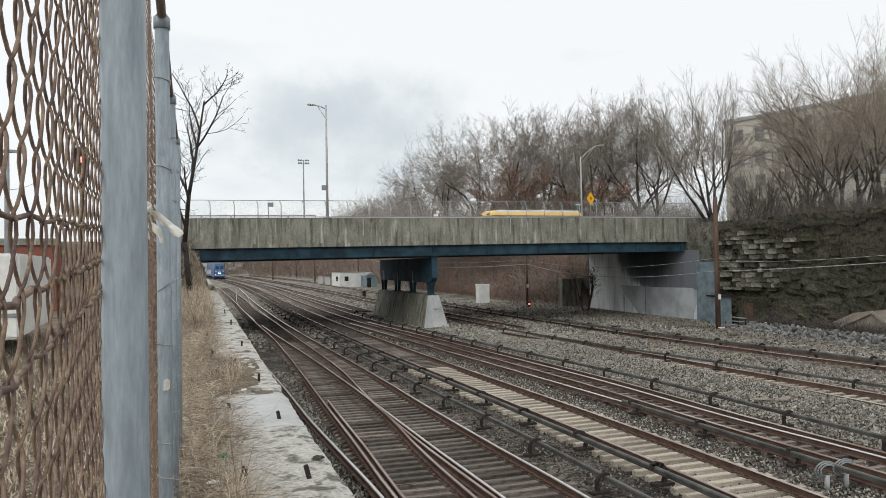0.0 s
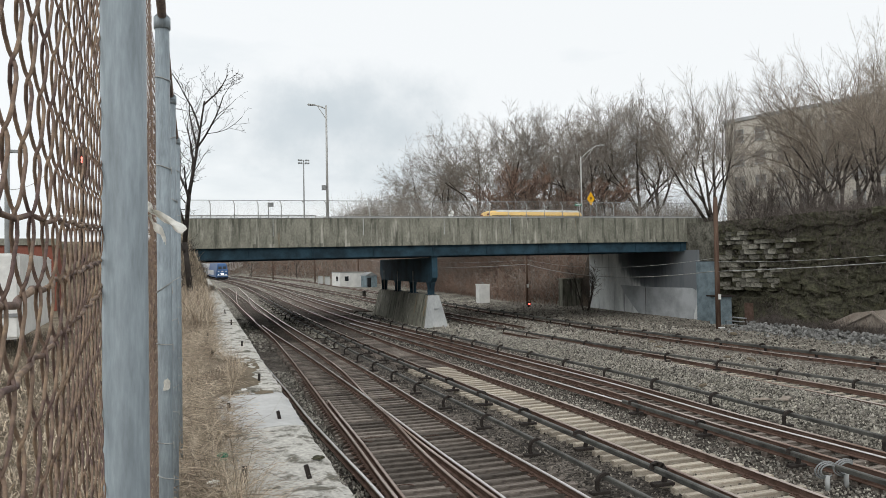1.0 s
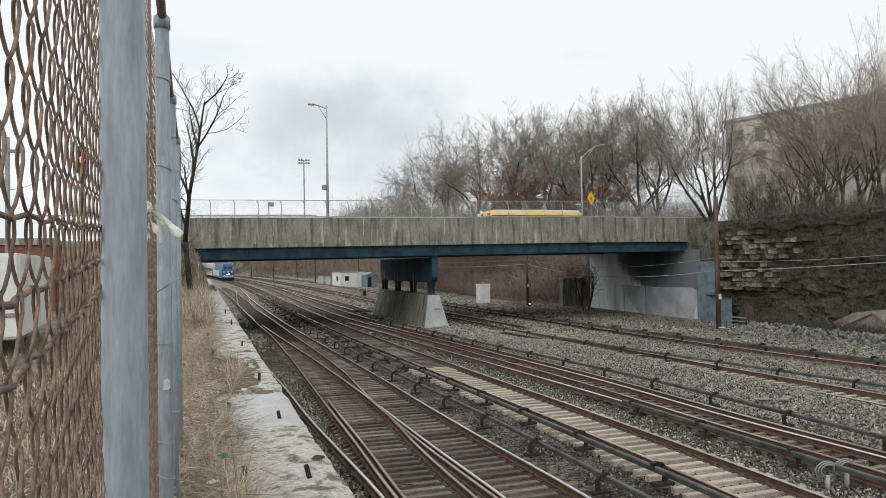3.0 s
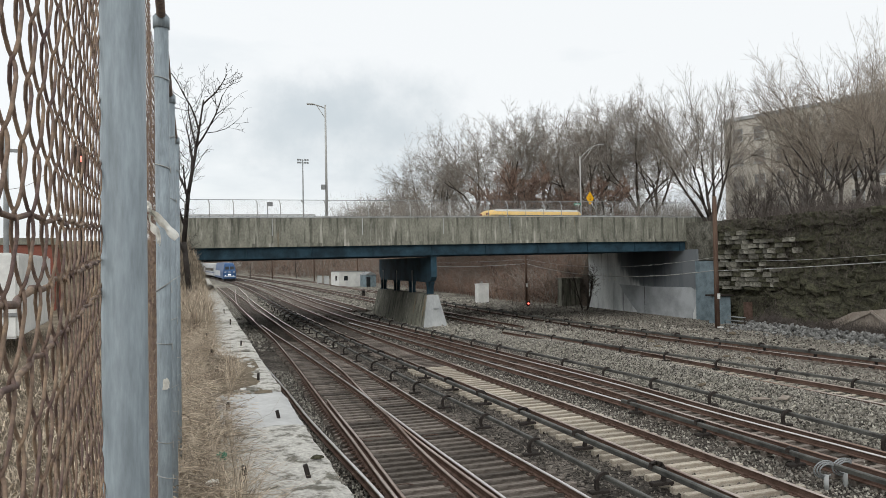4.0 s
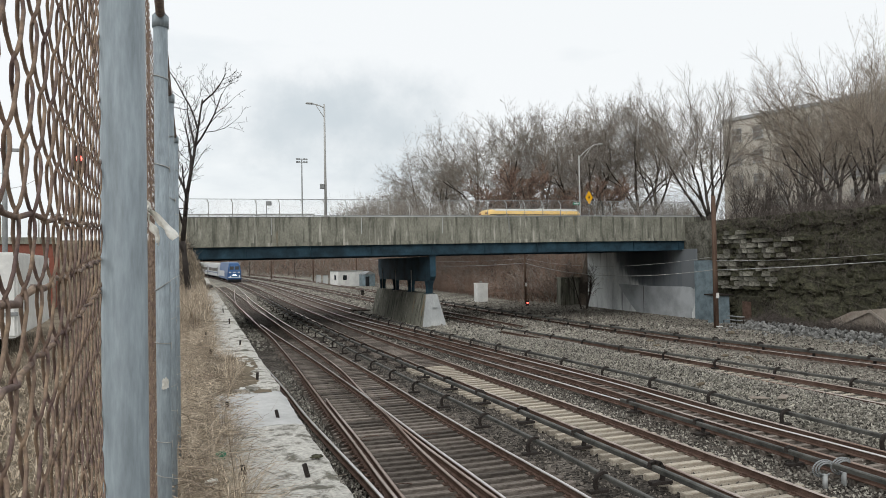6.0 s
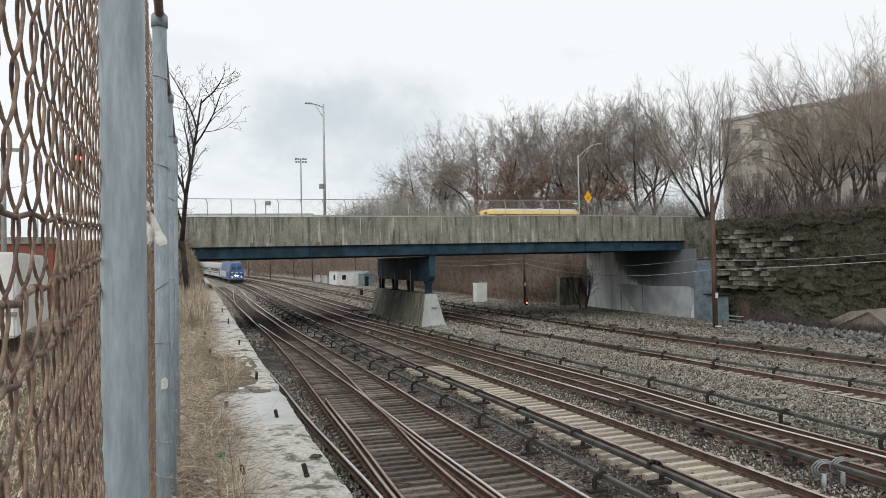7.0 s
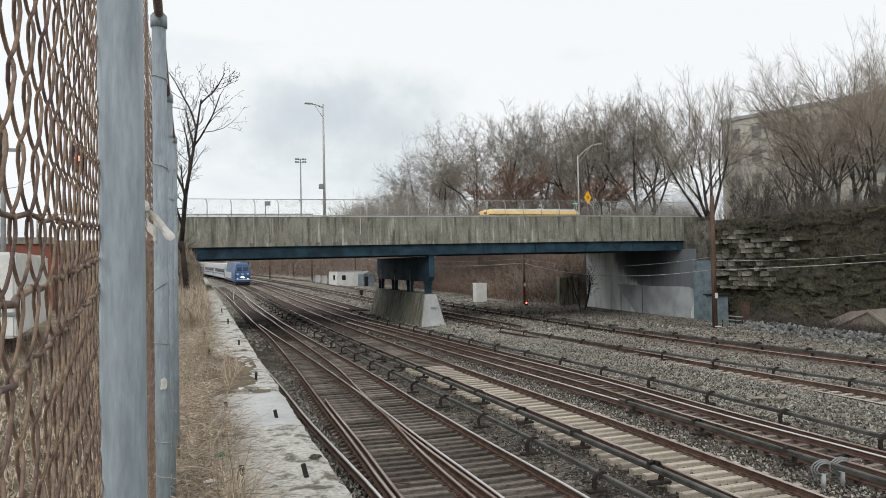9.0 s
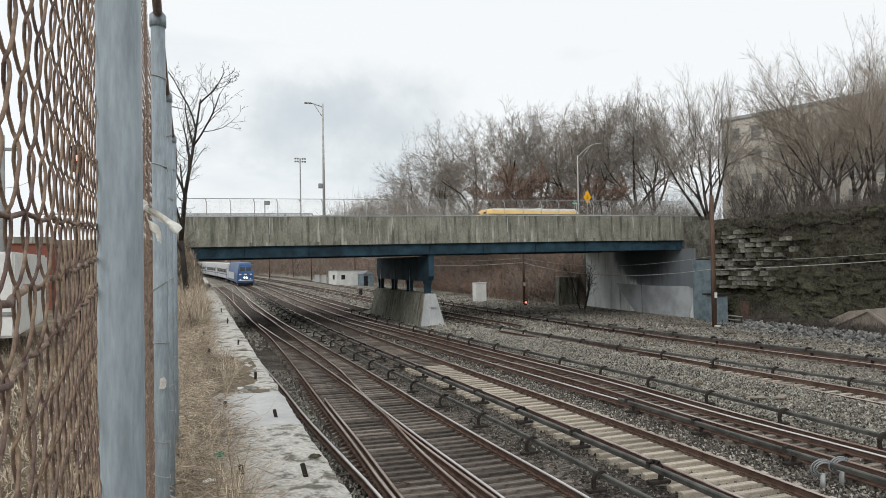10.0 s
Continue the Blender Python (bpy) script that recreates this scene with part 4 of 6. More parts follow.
grass("dry_grass_strip", 24000, strip_area, 0.33, 11, 0.0034, "tangled straw-coloured dead grass between fence and coping")
def straw(name, count, seed):
    """Fallen stalks lying criss-cross on the grass."""
    rng = random.Random(seed)
    segs = []
    for _ in range(count):
        x, y = strip_area(rng)
        x = max(x, -0.3)
        z = 3.1 + rng.uniform(0.0, 0.3) * (1 if x < 0.15 else 0.45)
        a, e = rng.uniform(0, 6.283), rng.uniform(-0.35, 0.5)
        L = rng.uniform(0.15, 0.65)
        p = Vector((x, y, z))
        d = Vector((math.cos(a) * 0.8, math.sin(a), e)).normalized()
        r = rng.uniform(0.0012, 0.0034)
        for i in range(4):
            q = p + d * L / 4
            if q.x > 0.62 or q.z < 3.1:
                break
            segs.append((p, q, r, r * 0.85))
            p, r = q, r * 0.85
            d = (d + Vector((rng.gauss(0, 0.22), rng.gauss(0, 0.22), rng.gauss(-0.16, 0.15)))).normalized()
    vs, fs = tubes(segs, 3)
    tagged(obj_from(name, vs, fs, M_straw, None), "fallen pale straw stalks tangled beside the coping", "straw", kind="stuff")


straw("fallen_straw", 11000, 15)


def litter_mat():
    """Low ragged mat of soil and dead leaves spilling over the coping."""
    vs, fs = [], []
    nx, ny = 22, 60
    for j in range(ny + 1):
        y = 9.3 + 3.9 * j / ny
        for i in range(nx + 1):
            x = 0.1 + 0.75 * i / nx
            e = 0.76 + 0.14 * noise.noise((y * 1.3, 3, 1)) + 0.07 * noise.noise((y * 5, 1, 2)) - 0.42 * (1 - sstep(9.4, 9.9, y)) - 0.45 * sstep(12.0, 13.1, y)
            h = 0.05 * sstep(e, e - 0.12, x) + 0.03 * noise.noise((x * 9, y * 7, 4)) + 0.015 * noise.noise((x * 25, y * 22, 8))
            vs.append((x, y, 3.168 + h))
    for j in range(ny):
        for i in range(nx):
            q = j * (nx + 1) + i
            fs.append((q, q + 1, q + nx + 2, q + nx + 1))
    tagged(obj_from("leaf_litter", vs, fs, M_soil, None, True), "brown mat of soil and dead leaves on the coping", "soil", kind="stuff")


litter_mat()
grass("dry_grass_bank", 7000, lambda r: (r.uniform(-2.2, 0.25), r.uniform(28, 62)), 0.75, 12, 0.012, "tall dead grass on the bank by the bridge")
grass("tall_dry_grass", 5000, lambda r: (r.uniform(-0.9, 0.2), r.uniform(19, 35)), 0.85, 14, 0.008, "tall clumped dead grass round the slim tree")
grass("dry_grass_field", 20000, lambda r: (-0.3 - 6 * r.random() ** 1.5, 1.2 + 22 * r.random() ** 1.6), 0.22, 13, 0.004, "short dead grass on the ground behind the fence")


grass("straw_litter", 15000, lambda r: (r.uniform(-4.5, -0.5), 3.5 + 11 * r.random() ** 1.3), 0.1, 16, 0.009, "pale flattened straw covering the ground behind the fence", lean=1.6)


# ---------------------------------------------------------------- trees
def grow_tree(seed, height, fork, kids, spread, ratio, trunk_r, stems=1, twig=0.012, sides=(8, 5, 4, 3, 3), first=0.32):
    """Segments of a bare tree by level, with upward-curving limbs."""
    rng = random.Random(seed)
    levels = [[] for _ in range(len(kids) + 1)]

    def branch(p, d, length, r, lv):
        n = (5, 5, 4, 2, 1, 1)[min(lv, 5)]
        pts, q, dd = [p], p.copy(), d.copy()
        r_end = max(twig, r * (0.2 if lv == 0 and stems == 1 and height < 8 else (0.4 if lv < 2 else 0.35)))
        for i in range(n):
            jit = Vector((rng.gauss(0, 1), rng.gauss(0, 1), rng.gauss(0, 1))) * (0.07 + 0.045 * lv)
            dd = (dd + jit + Vector((0, 0, 0.07 + 0.02 * lv))).normalized()
            q = q + dd * (length / n)
            pts.append(q.copy())
            r0, r1 = r + (r_end - r) * i / n, r + (r_end - r) * (i + 1) / n
            levels[lv].append((pts[-2], pts[-1], r0, r1))
        if lv < len(kids):
            k = kids[lv]
            for i in range(k):
                f = fork if lv == 0 else 0.25
                s = f + (1 - f) * (i + rng.random()) / k
                idx = min(n - 1, int(s * n))
                base = pts[idx].lerp(pts[idx + 1], s * n - idx)
                ax = (pts[idx + 1] - pts[idx]).normalized()
                side = ax.orthogonal().normalized()
                side.rotate(Matrix.Rotation(rng.uniform(0, 6.283), 3, ax))
                ang = radians(spread[lv] * rng.uniform(0.6, 1.3))
                cd = (ax * math.cos(ang) + side * math.sin(ang)).normalized()
                branch(base, cd, length * ratio[lv] * rng.uniform(0.65, 1.2) * (1.15 - 0.4 * s), max(twig, r * (1 - 0.5 * s) * 0.5), lv + 1)

    for s in range(stems):
        a = 6.283 * s / stems + rng.random()
        tilt = radians(rng.uniform(8, 24)) if stems > 1 else radians(rng.uniform(0, 4))
        d = Vector((math.sin(tilt) * math.cos(a), math.sin(tilt) * math.sin(a), math.cos(tilt)))
        branch(Vector((0.12 * math.cos(a) * (stems > 1), 0.12 * math.sin(a) * (stems > 1), -0.3)), d, height * first * rng.uniform(0.85, 1.1), trunk_r, 0)
    return levels, sides


def fork_tree(seed, stems, depth, fork, side, up, keep, trunk_r, twig, lean=(10, 26), gnarl=0.09, trunk=1.0, kids=3):
    """Segments by level of a bare tree whose limbs fork again and again into fine twigs."""
    rng = random.Random(seed)
    levels = [[] for _ in range(depth + 2)]

    def turned(ax, ang):
        out = ax.orthogonal().normalized()
        out.rotate(Matrix.Rotation(rng.uniform(0, 6.283), 3, ax))
        return (ax * math.cos(radians(ang)) + out * math.sin(radians(ang))).normalized()

    def limb(p, d, length, r, lv):
        n = 3 if lv < 3 else (2 if lv < depth else 1)
        q, dd = p, d
        for i in range(n):
            dd = (dd + Vector((rng.gauss(0, gnarl), rng.gauss(0, gnarl), rng.gauss(0, gnarl) + up))).normalized()
            nxt = q + dd * (length / n)
            r0, r1 = max(twig, r * (1 - 0.28 * i / n)), max(twig, r * (1 - 0.28 * (i + 1) / n))
            levels[lv].append((q, nxt, r0, r1))
            for _ in range((2 <= lv < depth) * (1 + (lv > 3))):
                limb(q.lerp(nxt, rng.random()), turned(dd, side * rng.uniform(0.8, 1.4)), length * 0.62 * rng.uniform(0.6, 1.1), r * 0.4, min(lv + 2, depth))
            q = nxt
        if lv < depth:
            limb(q, turned(dd, fork * rng.uniform(0.4, 1.2) * (1 + 0.14 * lv)), length * keep * rng.uniform(0.88, 1.12), r * 0.62, lv + 1)
            for _ in range((kids if lv == 0 else 1) + (rng.random() < 0.25)):
                limb(q.lerp(q - dd * length * 0.3, rng.random()), turned(dd, side * rng.uniform(0.7, 1.25)), length * keep * rng.uniform(0.75, 1.05), r * 0.5, lv + 1)

    for k in range(stems):
        a = 6.283 * k / stems + rng.uniform(-0.4, 0.4)
        tilt = radians(rng.uniform(*lean)) if stems > 1 else radians(2)
        d = Vector((math.sin(tilt) * math.cos(a), math.sin(tilt) * math.sin(a), math.cos(tilt)))
        limb(Vector((0.1 * math.cos(a) * (stems > 1), 0.1 * math.sin(a) * (stems > 1), -0.3)), d, 3.6 * trunk, trunk_r, 0 if stems == 1 else 1)
    return levels, (9, 7, 5, 4)


def tree_thing(name, tall, grown, label, twig_mat, group=""):
    levels, sides = grown
    top = max(b.z for lv in levels for _, b, _, _ in lv)
    k = tall / top
    levels = [[(a * k, b * k, ra, rb) for a, b, ra, rb in lv] for lv in levels]
    t = empty(name, label=label, category="tree", group=group)
    vs, fs = [], []
    for lv in (0, 1, 2):
        v, f = tubes(levels[lv], sides[lv])
        fs += [tuple(i + len(vs) for i in q) for q in f]
        vs += v
    obj_from("trunk", vs, fs, M_dark_bark if twig_mat == M_dark_bark else (M_bark if twig_mat == M_twig_tan else M_limb), t, True)
    vs, fs = [], []
    for lv in range(3, len(levels)):
        v, f = tubes(levels[lv], 3)
        fs += [tuple(i + len(vs) for i in q) for q in f]
        vs += v
    obj_from("crown", vs, fs, twig_mat, t)
    return t


def put(m, ob, first):
    if first:
        ob.matrix_basis = m
        return ob
    s = ob.scale
    return copy_thing(ob, m @ Matrix.Diagonal((1 / s.x, 1 / s.y, 1 / s.z, 1)))


def px_place(x, depth):
    """Plan position at a bearing across the view and a depth."""
    u = (x - 784) / 1254.7
    return depth * (0.3223 + u * 0.9466), depth * (0.9466 - u * 0.3223)


KINDS = []
for sd, sp, up in ((1, 38, 0.045), (2, 43, 0.03), (3, 36, 0.05), (4, 40, 0.035), (5, 46, 0.025)):
    KINDS.append(tree_thing("bare_tree", 18, fork_tree(sd, 1, 7, 16, sp, up, 0.79, 0.26, 0.0095, gnarl=0.11), "bare grey-brown deciduous tree on the bank", M_twig, "bare trees behind the bridge"))
used = [True] * 5
rows = [(590, 140, 7), (632, 135, 9), (668, 128, 10.5), (705, 124, 11.5), (745, 118, 15.5), (795, 116, 18), (850, 112, 20.5), (905, 108, 21), (962, 107, 21), (1018, 104, 22.5),
        (1072, 103, 22.5), (1125, 99, 21.5), (1158, 97, 20.5), (770, 138, 18), (850, 135, 23), (930, 132, 23), (1010, 130, 25), (1090, 128, 25), (650, 150, 11), (712, 142, 13.5)]
for i, (x, d, h) in enumerate(rows):
    X, Y = px_place(x, d)
    k = i % 5
    m = Matrix.Translation((X, Y, 6.6 if d < 130 else 7.2)) @ Matrix.Rotation(i * 1.7, 4, "Z") @ Matrix.Diagonal((h / 17, h / 17, h / 16.4, 1))
    put(m, KINDS[k], used[k])
    used[k] = False
FAR = tree_thing("distant_tree", 18, grow_tree(9, 18, 0.15, (6, 6, 5, 4), (40, 42, 44, 46), (1.0, 0.5, 0.52, 0.5), 0.27, twig=0.022, first=0.4), "distant bare tree along the far tracks", M_twig_red, "distant bare trees")
for i in range(26):
    X, Y = px_place(396 + 26 * i + 9 * math.sin(i * 5), 225 + 30 * math.sin(i * 2.3))
    h = 9.5 + 2.5 * math.sin(i * 1.9)
    put(Matrix.Translation((X, Y, min(7.0, ground_z(X, Y) + hill_z(X, Y)) - 0.4)) @ Matrix.Rotation(i * 2.9, 4, "Z") @ Matrix.Scale(h / 18, 4), FAR, i == 0)
VINE = tree_thing("vine_covered_tree", 11, grow_tree(21, 11, 0.1, (9, 9, 8, 6), (50, 45, 50, 50), (0.75, 0.5, 0.5, 0.5), 0.2, twig=0.02, first=0.45), "tree overgrown with russet dead vines", M_twig_red, "vine-covered trees")
for i, (x, d, h) in enumerate(((925, 97, 12.5), (895, 99, 10), (960, 97, 9), (1075, 95, 10), (1000, 97, 9))):
    X, Y = px_place(x, d)
    put(Matrix.Translation((X, Y, 6.6)) @ Matrix.Rotation(i * 2.1, 4, "Z") @ Matrix.Scale(h / 11, 4), VINE, i == 0)

# multi-stemmed trees on top of the rock face
VASE = tree_thing("multi_stem_tree", 15, fork_tree(31, 5, 7, 9, 28, 0.05, 0.79, 0.15, 0.005, (6, 34), 0.07), "bare multi-stemmed tree at the bridge end", M_twig, "trees above the rock face")
VASE2 = tree_thing("multi_stem_tree", 15, fork_tree(37, 5, 7, 12, 32, 0.05, 0.78, 0.13, 0.006, (8, 40), 0.08), "dense bare multi-stemmed tree above the rock face", M_twig_tan, "trees above the rock face")
for i, (x, d, h, ob, z) in enumerate(((1262, 61, 15.0, VASE, 7.7), (1492, 58, 16.4, VASE2, 7.8), (1565, 52, 14.4, VASE2, 8.0), (1425, 74, 15, VASE2, 8.3), (1460, 68, 16.3, VASE2, 8.2), (1345, 90, 13.5, VASE, 8.3), (1530, 72, 17, VASE, 8.6), (1610, 60, 16, VASE, 8.4))):
    X, Y = px_place(x, d)
    put(Matrix.Translation((X, Y, z)) @ Matrix.Rotation(i * 1.3, 4, "Z") @ Matrix.Scale(h / 15, 4), ob, i in (0, 1))

# slim tree beside the fence
slim = tree_thing("slim_bare_tree", 5.4, grow_tree(44, 5.7, 0.34, (10, 6, 4, 3), (52, 48, 45, 45), (0.31, 0.52, 0.5, 0.5), 0.075, twig=0.0026, first=0.8), "slim dark bare tree growing beside the fence", M_dark_bark)
slim.matrix_basis = pose(-0.4, 36.5, 2.2, 0, 0, 150) @ Matrix.Scale(2.35, 4)
SAP = tree_thing("sapling", 3.4, grow_tree(47, 3.4, 0.1, (8, 6, 5), (50, 45, 45), (0.45, 0.5, 0.5), 0.03, twig=0.004, first=0.75), "twiggy bare sapling in the dead grass", M_dark_bark, "saplings")
for i, (x, y, h) in enumerate(((-1.0, 34, 3.6), (-1.2, 41, 3.9), (-1.7, 46, 4.4))):
    put(Matrix.Translation((x, y, 2.95)) @ Matrix.Rotation(i * 2.3, 4, "Z") @ Matrix.Scale(h / 3.4, 4), SAP, i == 0)


def brush(name, count, area, height, seed, r, material, label):
    """Tangle of thin bare stems over a slope."""
    rng = random.Random(seed)
    segs = []
    for _ in range(count):
        x, y, z = area(rng)
        h = height * rng.uniform(0.4, 1.2) * (1 + 0.7 * noise.noise((x * 0.35, y * 0.45, 4)))
        d = Vector((rng.gauss(0, 0.45), rng.gauss(0, 0.45), 1)).normalized()
        p = Vector((x, y, z - 0.1))
        for i in range(2):
            q = p + d * h * 0.5
            segs.append((p, q, r * (1 - 0.3 * i), r * (0.7 - 0.3 * i)))
            if i:
                for _k in range(2):
                    e = (d + Vector((rng.gauss(0, 0.7), rng.gauss(0, 0.7), rng.gauss(0, 0.5)))).normalized()
                    segs.append((p, p + e * h * 0.45, r * 0.6, r * 0.3))
            p = q
            d = (d + Vector((rng.gauss(0, 0.35), rng.gauss(0, 0.35), rng.gauss(-0.15, 0.3)))).normalized()
    vs, fs = tubes(segs, 3)
    return tagged(obj_from(name, vs, fs, material, None), label, "brush", kind="stuff")


def slope_area(y0, y1, w0, w1):
    def f(r):
        y = r.uniform(y0, y1)
        x = bank_edge(y) + r.uniform(w0, w1)
        return x, y, ground_z(x, y) + hill_z(x, y)
    return f


brush("bank_brush", 9000, slope_area(72, 125, -0.3, 12), 2.6, 51, 0.022, M_twig_red, "russet leafless brush covering the far bank")
brush("bank_brush", 4000, slope_area(72, 125, 0.0, 12), 2.9, 58, 0.02, M_twig, "grey-brown leafless brush covering the far bank")
brush("far_bank_brush", 5000, slope_area(110, 330, -1, 16), 4.2, 59, 0.035, M_twig, "distant grey-brown leafless brush on the far bank")
brush("far_brush", 5000, slope_area(110, 330, -1, 16), 4.8, 52, 0.035, M_twig_red, "distant brown leafless thicket")
brush("thicket", 6500, lambda r: (*px_place(r.uniform(600, 1240), r.uniform(92, 116)), 9.0), 5.0, 57, 0.014, M_twig, "grey-brown leafless thicket behind the bridge")
brush("rock_top_brush", 5000, slope_area(18, 50, 0.6, 14), 1.5, 53, 0.01, M_bark, "grey leafless brush on top of the rock face")
brush("rock_face_brush", 1700, lambda r: (lambda y, z: (39.25 + z * 0.1, y, z))(r.uniform(22, 47.5), 7.7 - 4.2 * r.random() ** 1.8), 1.1, 55, 0.008, M_bark, "dark leafless creepers hanging on the rock face")
brush("slope_thicket", 700, lambda r: (*px_place(r.uniform(1285, 1600), r.uniform(56, 74)), 7.8), 4.2, 60, 0.008, M_twig, "grey leafless thicket under the trees on the bank")
brush("rock_face_stems", 420, lambda r: (lambda y, z: (39.2 + z * 0.1, y, z))(r.uniform(22, 42), r.uniform(0.3, 5.5)), 1.2, 67, 0.008, M_bark, "thin dead stems clinging to the rock face")
brush("rock_foot_brush", 2400, lambda r: (38.9 + r.uniform(-0.5, 0.5), r.uniform(31, 43.5), -0.25), 1.1, 54, 0.01, M_bark, "brown leafless brush at the foot of the rock face")

# ---------------------------------------------------------------- rock face, stones, rubble
rock = empty("rock_face", label="mossy rough rock face with old squared stone courses", category="rock face", kind="structure")


def rock_x(y, z):
    n1 = noise.noise((y * 0.35, z * 0.5, 2)) * 0.55
    n2 = noise.noise((y * 1.1, z * 1.6, 5)) * 0.28
    st = (math.floor(z * 1.3 + 0.8 * noise.noise((y * 0.4, z * 0.3, 8))) % 3) * 0.14
    return 39.5 + (z * 0.1) + n1 + n2 + st + 0.1 * noise.noise((y * 4, z * 5, 1)) + 0.14 * noise.noise((y * 2.2, z * 3.1, 12))


vs, fs = [], []
NY, NZ = 420, 90
for j in range(NZ + 1):
    for i in range(NY + 1):
        y, z = 2 + 46.3 * i / NY, -0.5 + 8.4 * j / NZ
        vs.append((rock_x(y, z), y, z))
for j in range(NZ):
    for i in range(NY):
        a = j * (NY + 1) + i
        fs.append((a, a + NY + 1, a + NY + 2, a + 1))
obj_from("rock_surface", vs, fs, M_moss, rock)
rng = random.Random(8)


def stone_mesh(seed, material):
    bm = bmesh.new()
    box(bm, -0.5, 0.5, -0.5, 0.5, -0.5, 0.5, bevel=0.07)
    for v in bm.verts:
        v.co += Vector((noise.noise(v.co * 3 + Vector((seed, 0, 0))), noise.noise(v.co * 3 + Vector((0, seed, 0))), noise.noise(v.co * 3 + Vector((0, 0, seed))))) * 0.16
    me = bpy.data.meshes.new("stone")
    bm.to_mesh(me)
    bm.free()
    me.materials.append(material)
    return me


STONES = [stone_mesh(i * 3.7, M_rock) for i in range(7)]
MOSSY = [stone_mesh(i * 2.9 + 40, M_moss) for i in range(7)]
z = 2.35
row = 0
while z < 6.9:
    h = rng.uniform(0.2, 0.42)
    y = 47.3 - rng.uniform(0, 0.4)
    y_end = 41.0 + 0.9 * noise.noise((z * 2, 1, 1)) + (2.0 if z > 5.9 else 0) - (2.2 if 4.8 < z < 6.0 else 0)
    while y > y_end:
        w = rng.uniform(0.3, 0.95)
        if rng.random() < 0.8:
            o = new("stone", (MOSSY if rng.random() < 0.38 else STONES)[rng.randrange(7)])
            o.parent = rock
            x = 39.58 + 0.07 * z + rng.uniform(-0.08, 0.08)
            o.matrix_basis = Matrix.Translation((x, y - w / 2, z + h / 2)) @ Matrix.Rotation(rng.uniform(-0.06, 0.06), 4, "X") @ Matrix.Rotation(rng.uniform(-0.09, 0.09), 4, "Z") @ Matrix.Diagonal((0.7, w * 0.97, h * rng.uniform(0.8, 0.98), 1))
        y -= w
    z += h
for _ in range(150):
    y, z = rng.uniform(22, 43), rng.uniform(-0.2, 6.5)
    o = new("stone", MOSSY[rng.randrange(7)])
    o.parent = rock
    k = rng.uniform(0.35, 1.1)
    o.matrix_basis = Matrix.Translation((rock_x(y, z) + 0.1, y, z)) @ Euler((rng.uniform(-0.4, 0.4), rng.uniform(-0.3, 0.3), rng.uniform(-0.4, 0.4))).to_matrix().to_4x4() @ Matrix.Diagonal((0.5, k * 1.5, k * 0.7, 1))


def scatter(name, count, place, size, material, label, cat, seed):
    """Angular stones joined into one mesh."""
    rng = random.Random(seed)
    base = []
    for s in range(6):
        bm = bmesh.new()
        if size > 0.1:
            bmesh.ops.create_icosphere(bm, subdivisions=1, radius=1)
        octa = [] if size > 0.1 else [bm.verts.new(c) for c in ((1, 0, 0), (0, 1, 0), (-1, 0, 0), (0, -1, 0), (0, 0, 1), (0, 0, -1))]
        for i in range(len(octa) and 4):
            bm.faces.new((octa[i], octa[(i + 1) % 4], octa[4]))
            bm.faces.new((octa[(i + 1) % 4], octa[i], octa[5]))
        r2 = random.Random(s)
        for v in bm.verts:
            v.co = v.co * r2.uniform(0.75, 1.3) + Vector((r2.uniform(-0.3, 0.3), r2.uniform(-0.3, 0.3), r2.uniform(-0.3, 0.3)))
        bm.verts.index_update()
        base.append((np.array([v.co[:] for v in bm.verts]), [tuple(v.index for v in f.verts) for f in bm.faces]))
        bm.free()
    V, Fc, n = [], [], 0
    for _ in range(count):
        x, y, z = place(rng)
        bv, bf = base[rng.randrange(6)]
        k = size * rng.uniform(0.5, 1.35)
        e = np.array(Euler((rng.uniform(0, 6), rng.uniform(0, 6), rng.uniform(0, 6))).to_matrix())
        V.append((bv * np.array((1.15, 0.9, 0.7)) * k) @ e.T + np.array((x, y, z)))
        Fc += [tuple(i + n for i in f) for f in bf]
        n += len(bv)
    return tagged(obj_from(name, np.concatenate(V).tolist(), Fc, material, None), label, cat, kind="stuff")


def on_ballast(x0, x1, y0, y1, p=1.6):
    def f(r):
        y = y0 + (y1 - y0) * r.random() ** p
        x = r.uniform(x0, x1)
        return x, y, ground_z(x, y) - bed(x, y) + 0.02
    return f


scatter("ballast_stones", 7000, on_ballast(2.5, 4.0, 8, 34), 0.034, M_stone, "loose ballast stones beside the wall rail", "gravel", 68)
scatter("ballast_stones", 14000, on_ballast(1.2, 13, 8, 34), 0.032, M_stone_dirty, "loose grey ballast stones between the tracks", "gravel", 61)
scatter("ballast_stones", 28000, on_ballast(11.5, 27, 9, 42), 0.035, M_stone, "loose grey ballast stones along the right-hand tracks", "gravel", 62)
scatter("gravel_heap", 25000, lambda r: (lambda x, y: (x, y, ground_z(x, y)))(r.gauss(17.9, 0.9), r.uniform(9, 46)), 0.035, M_stone, "pale heaped gravel ridge between two tracks", "gravel", 63)
scatter("ballast_stones", 14000, on_ballast(22, 39, 18, 80, 1.2), 0.06, M_stone_dirty, "loose grey stones on the ground below the abutment", "gravel", 65)
scatter("ballast_stones", 12000, on_ballast(3, 34, 42, 120, 1.3), 0.085, M_stone, "grey stones among the far tracks", "gravel", 66)
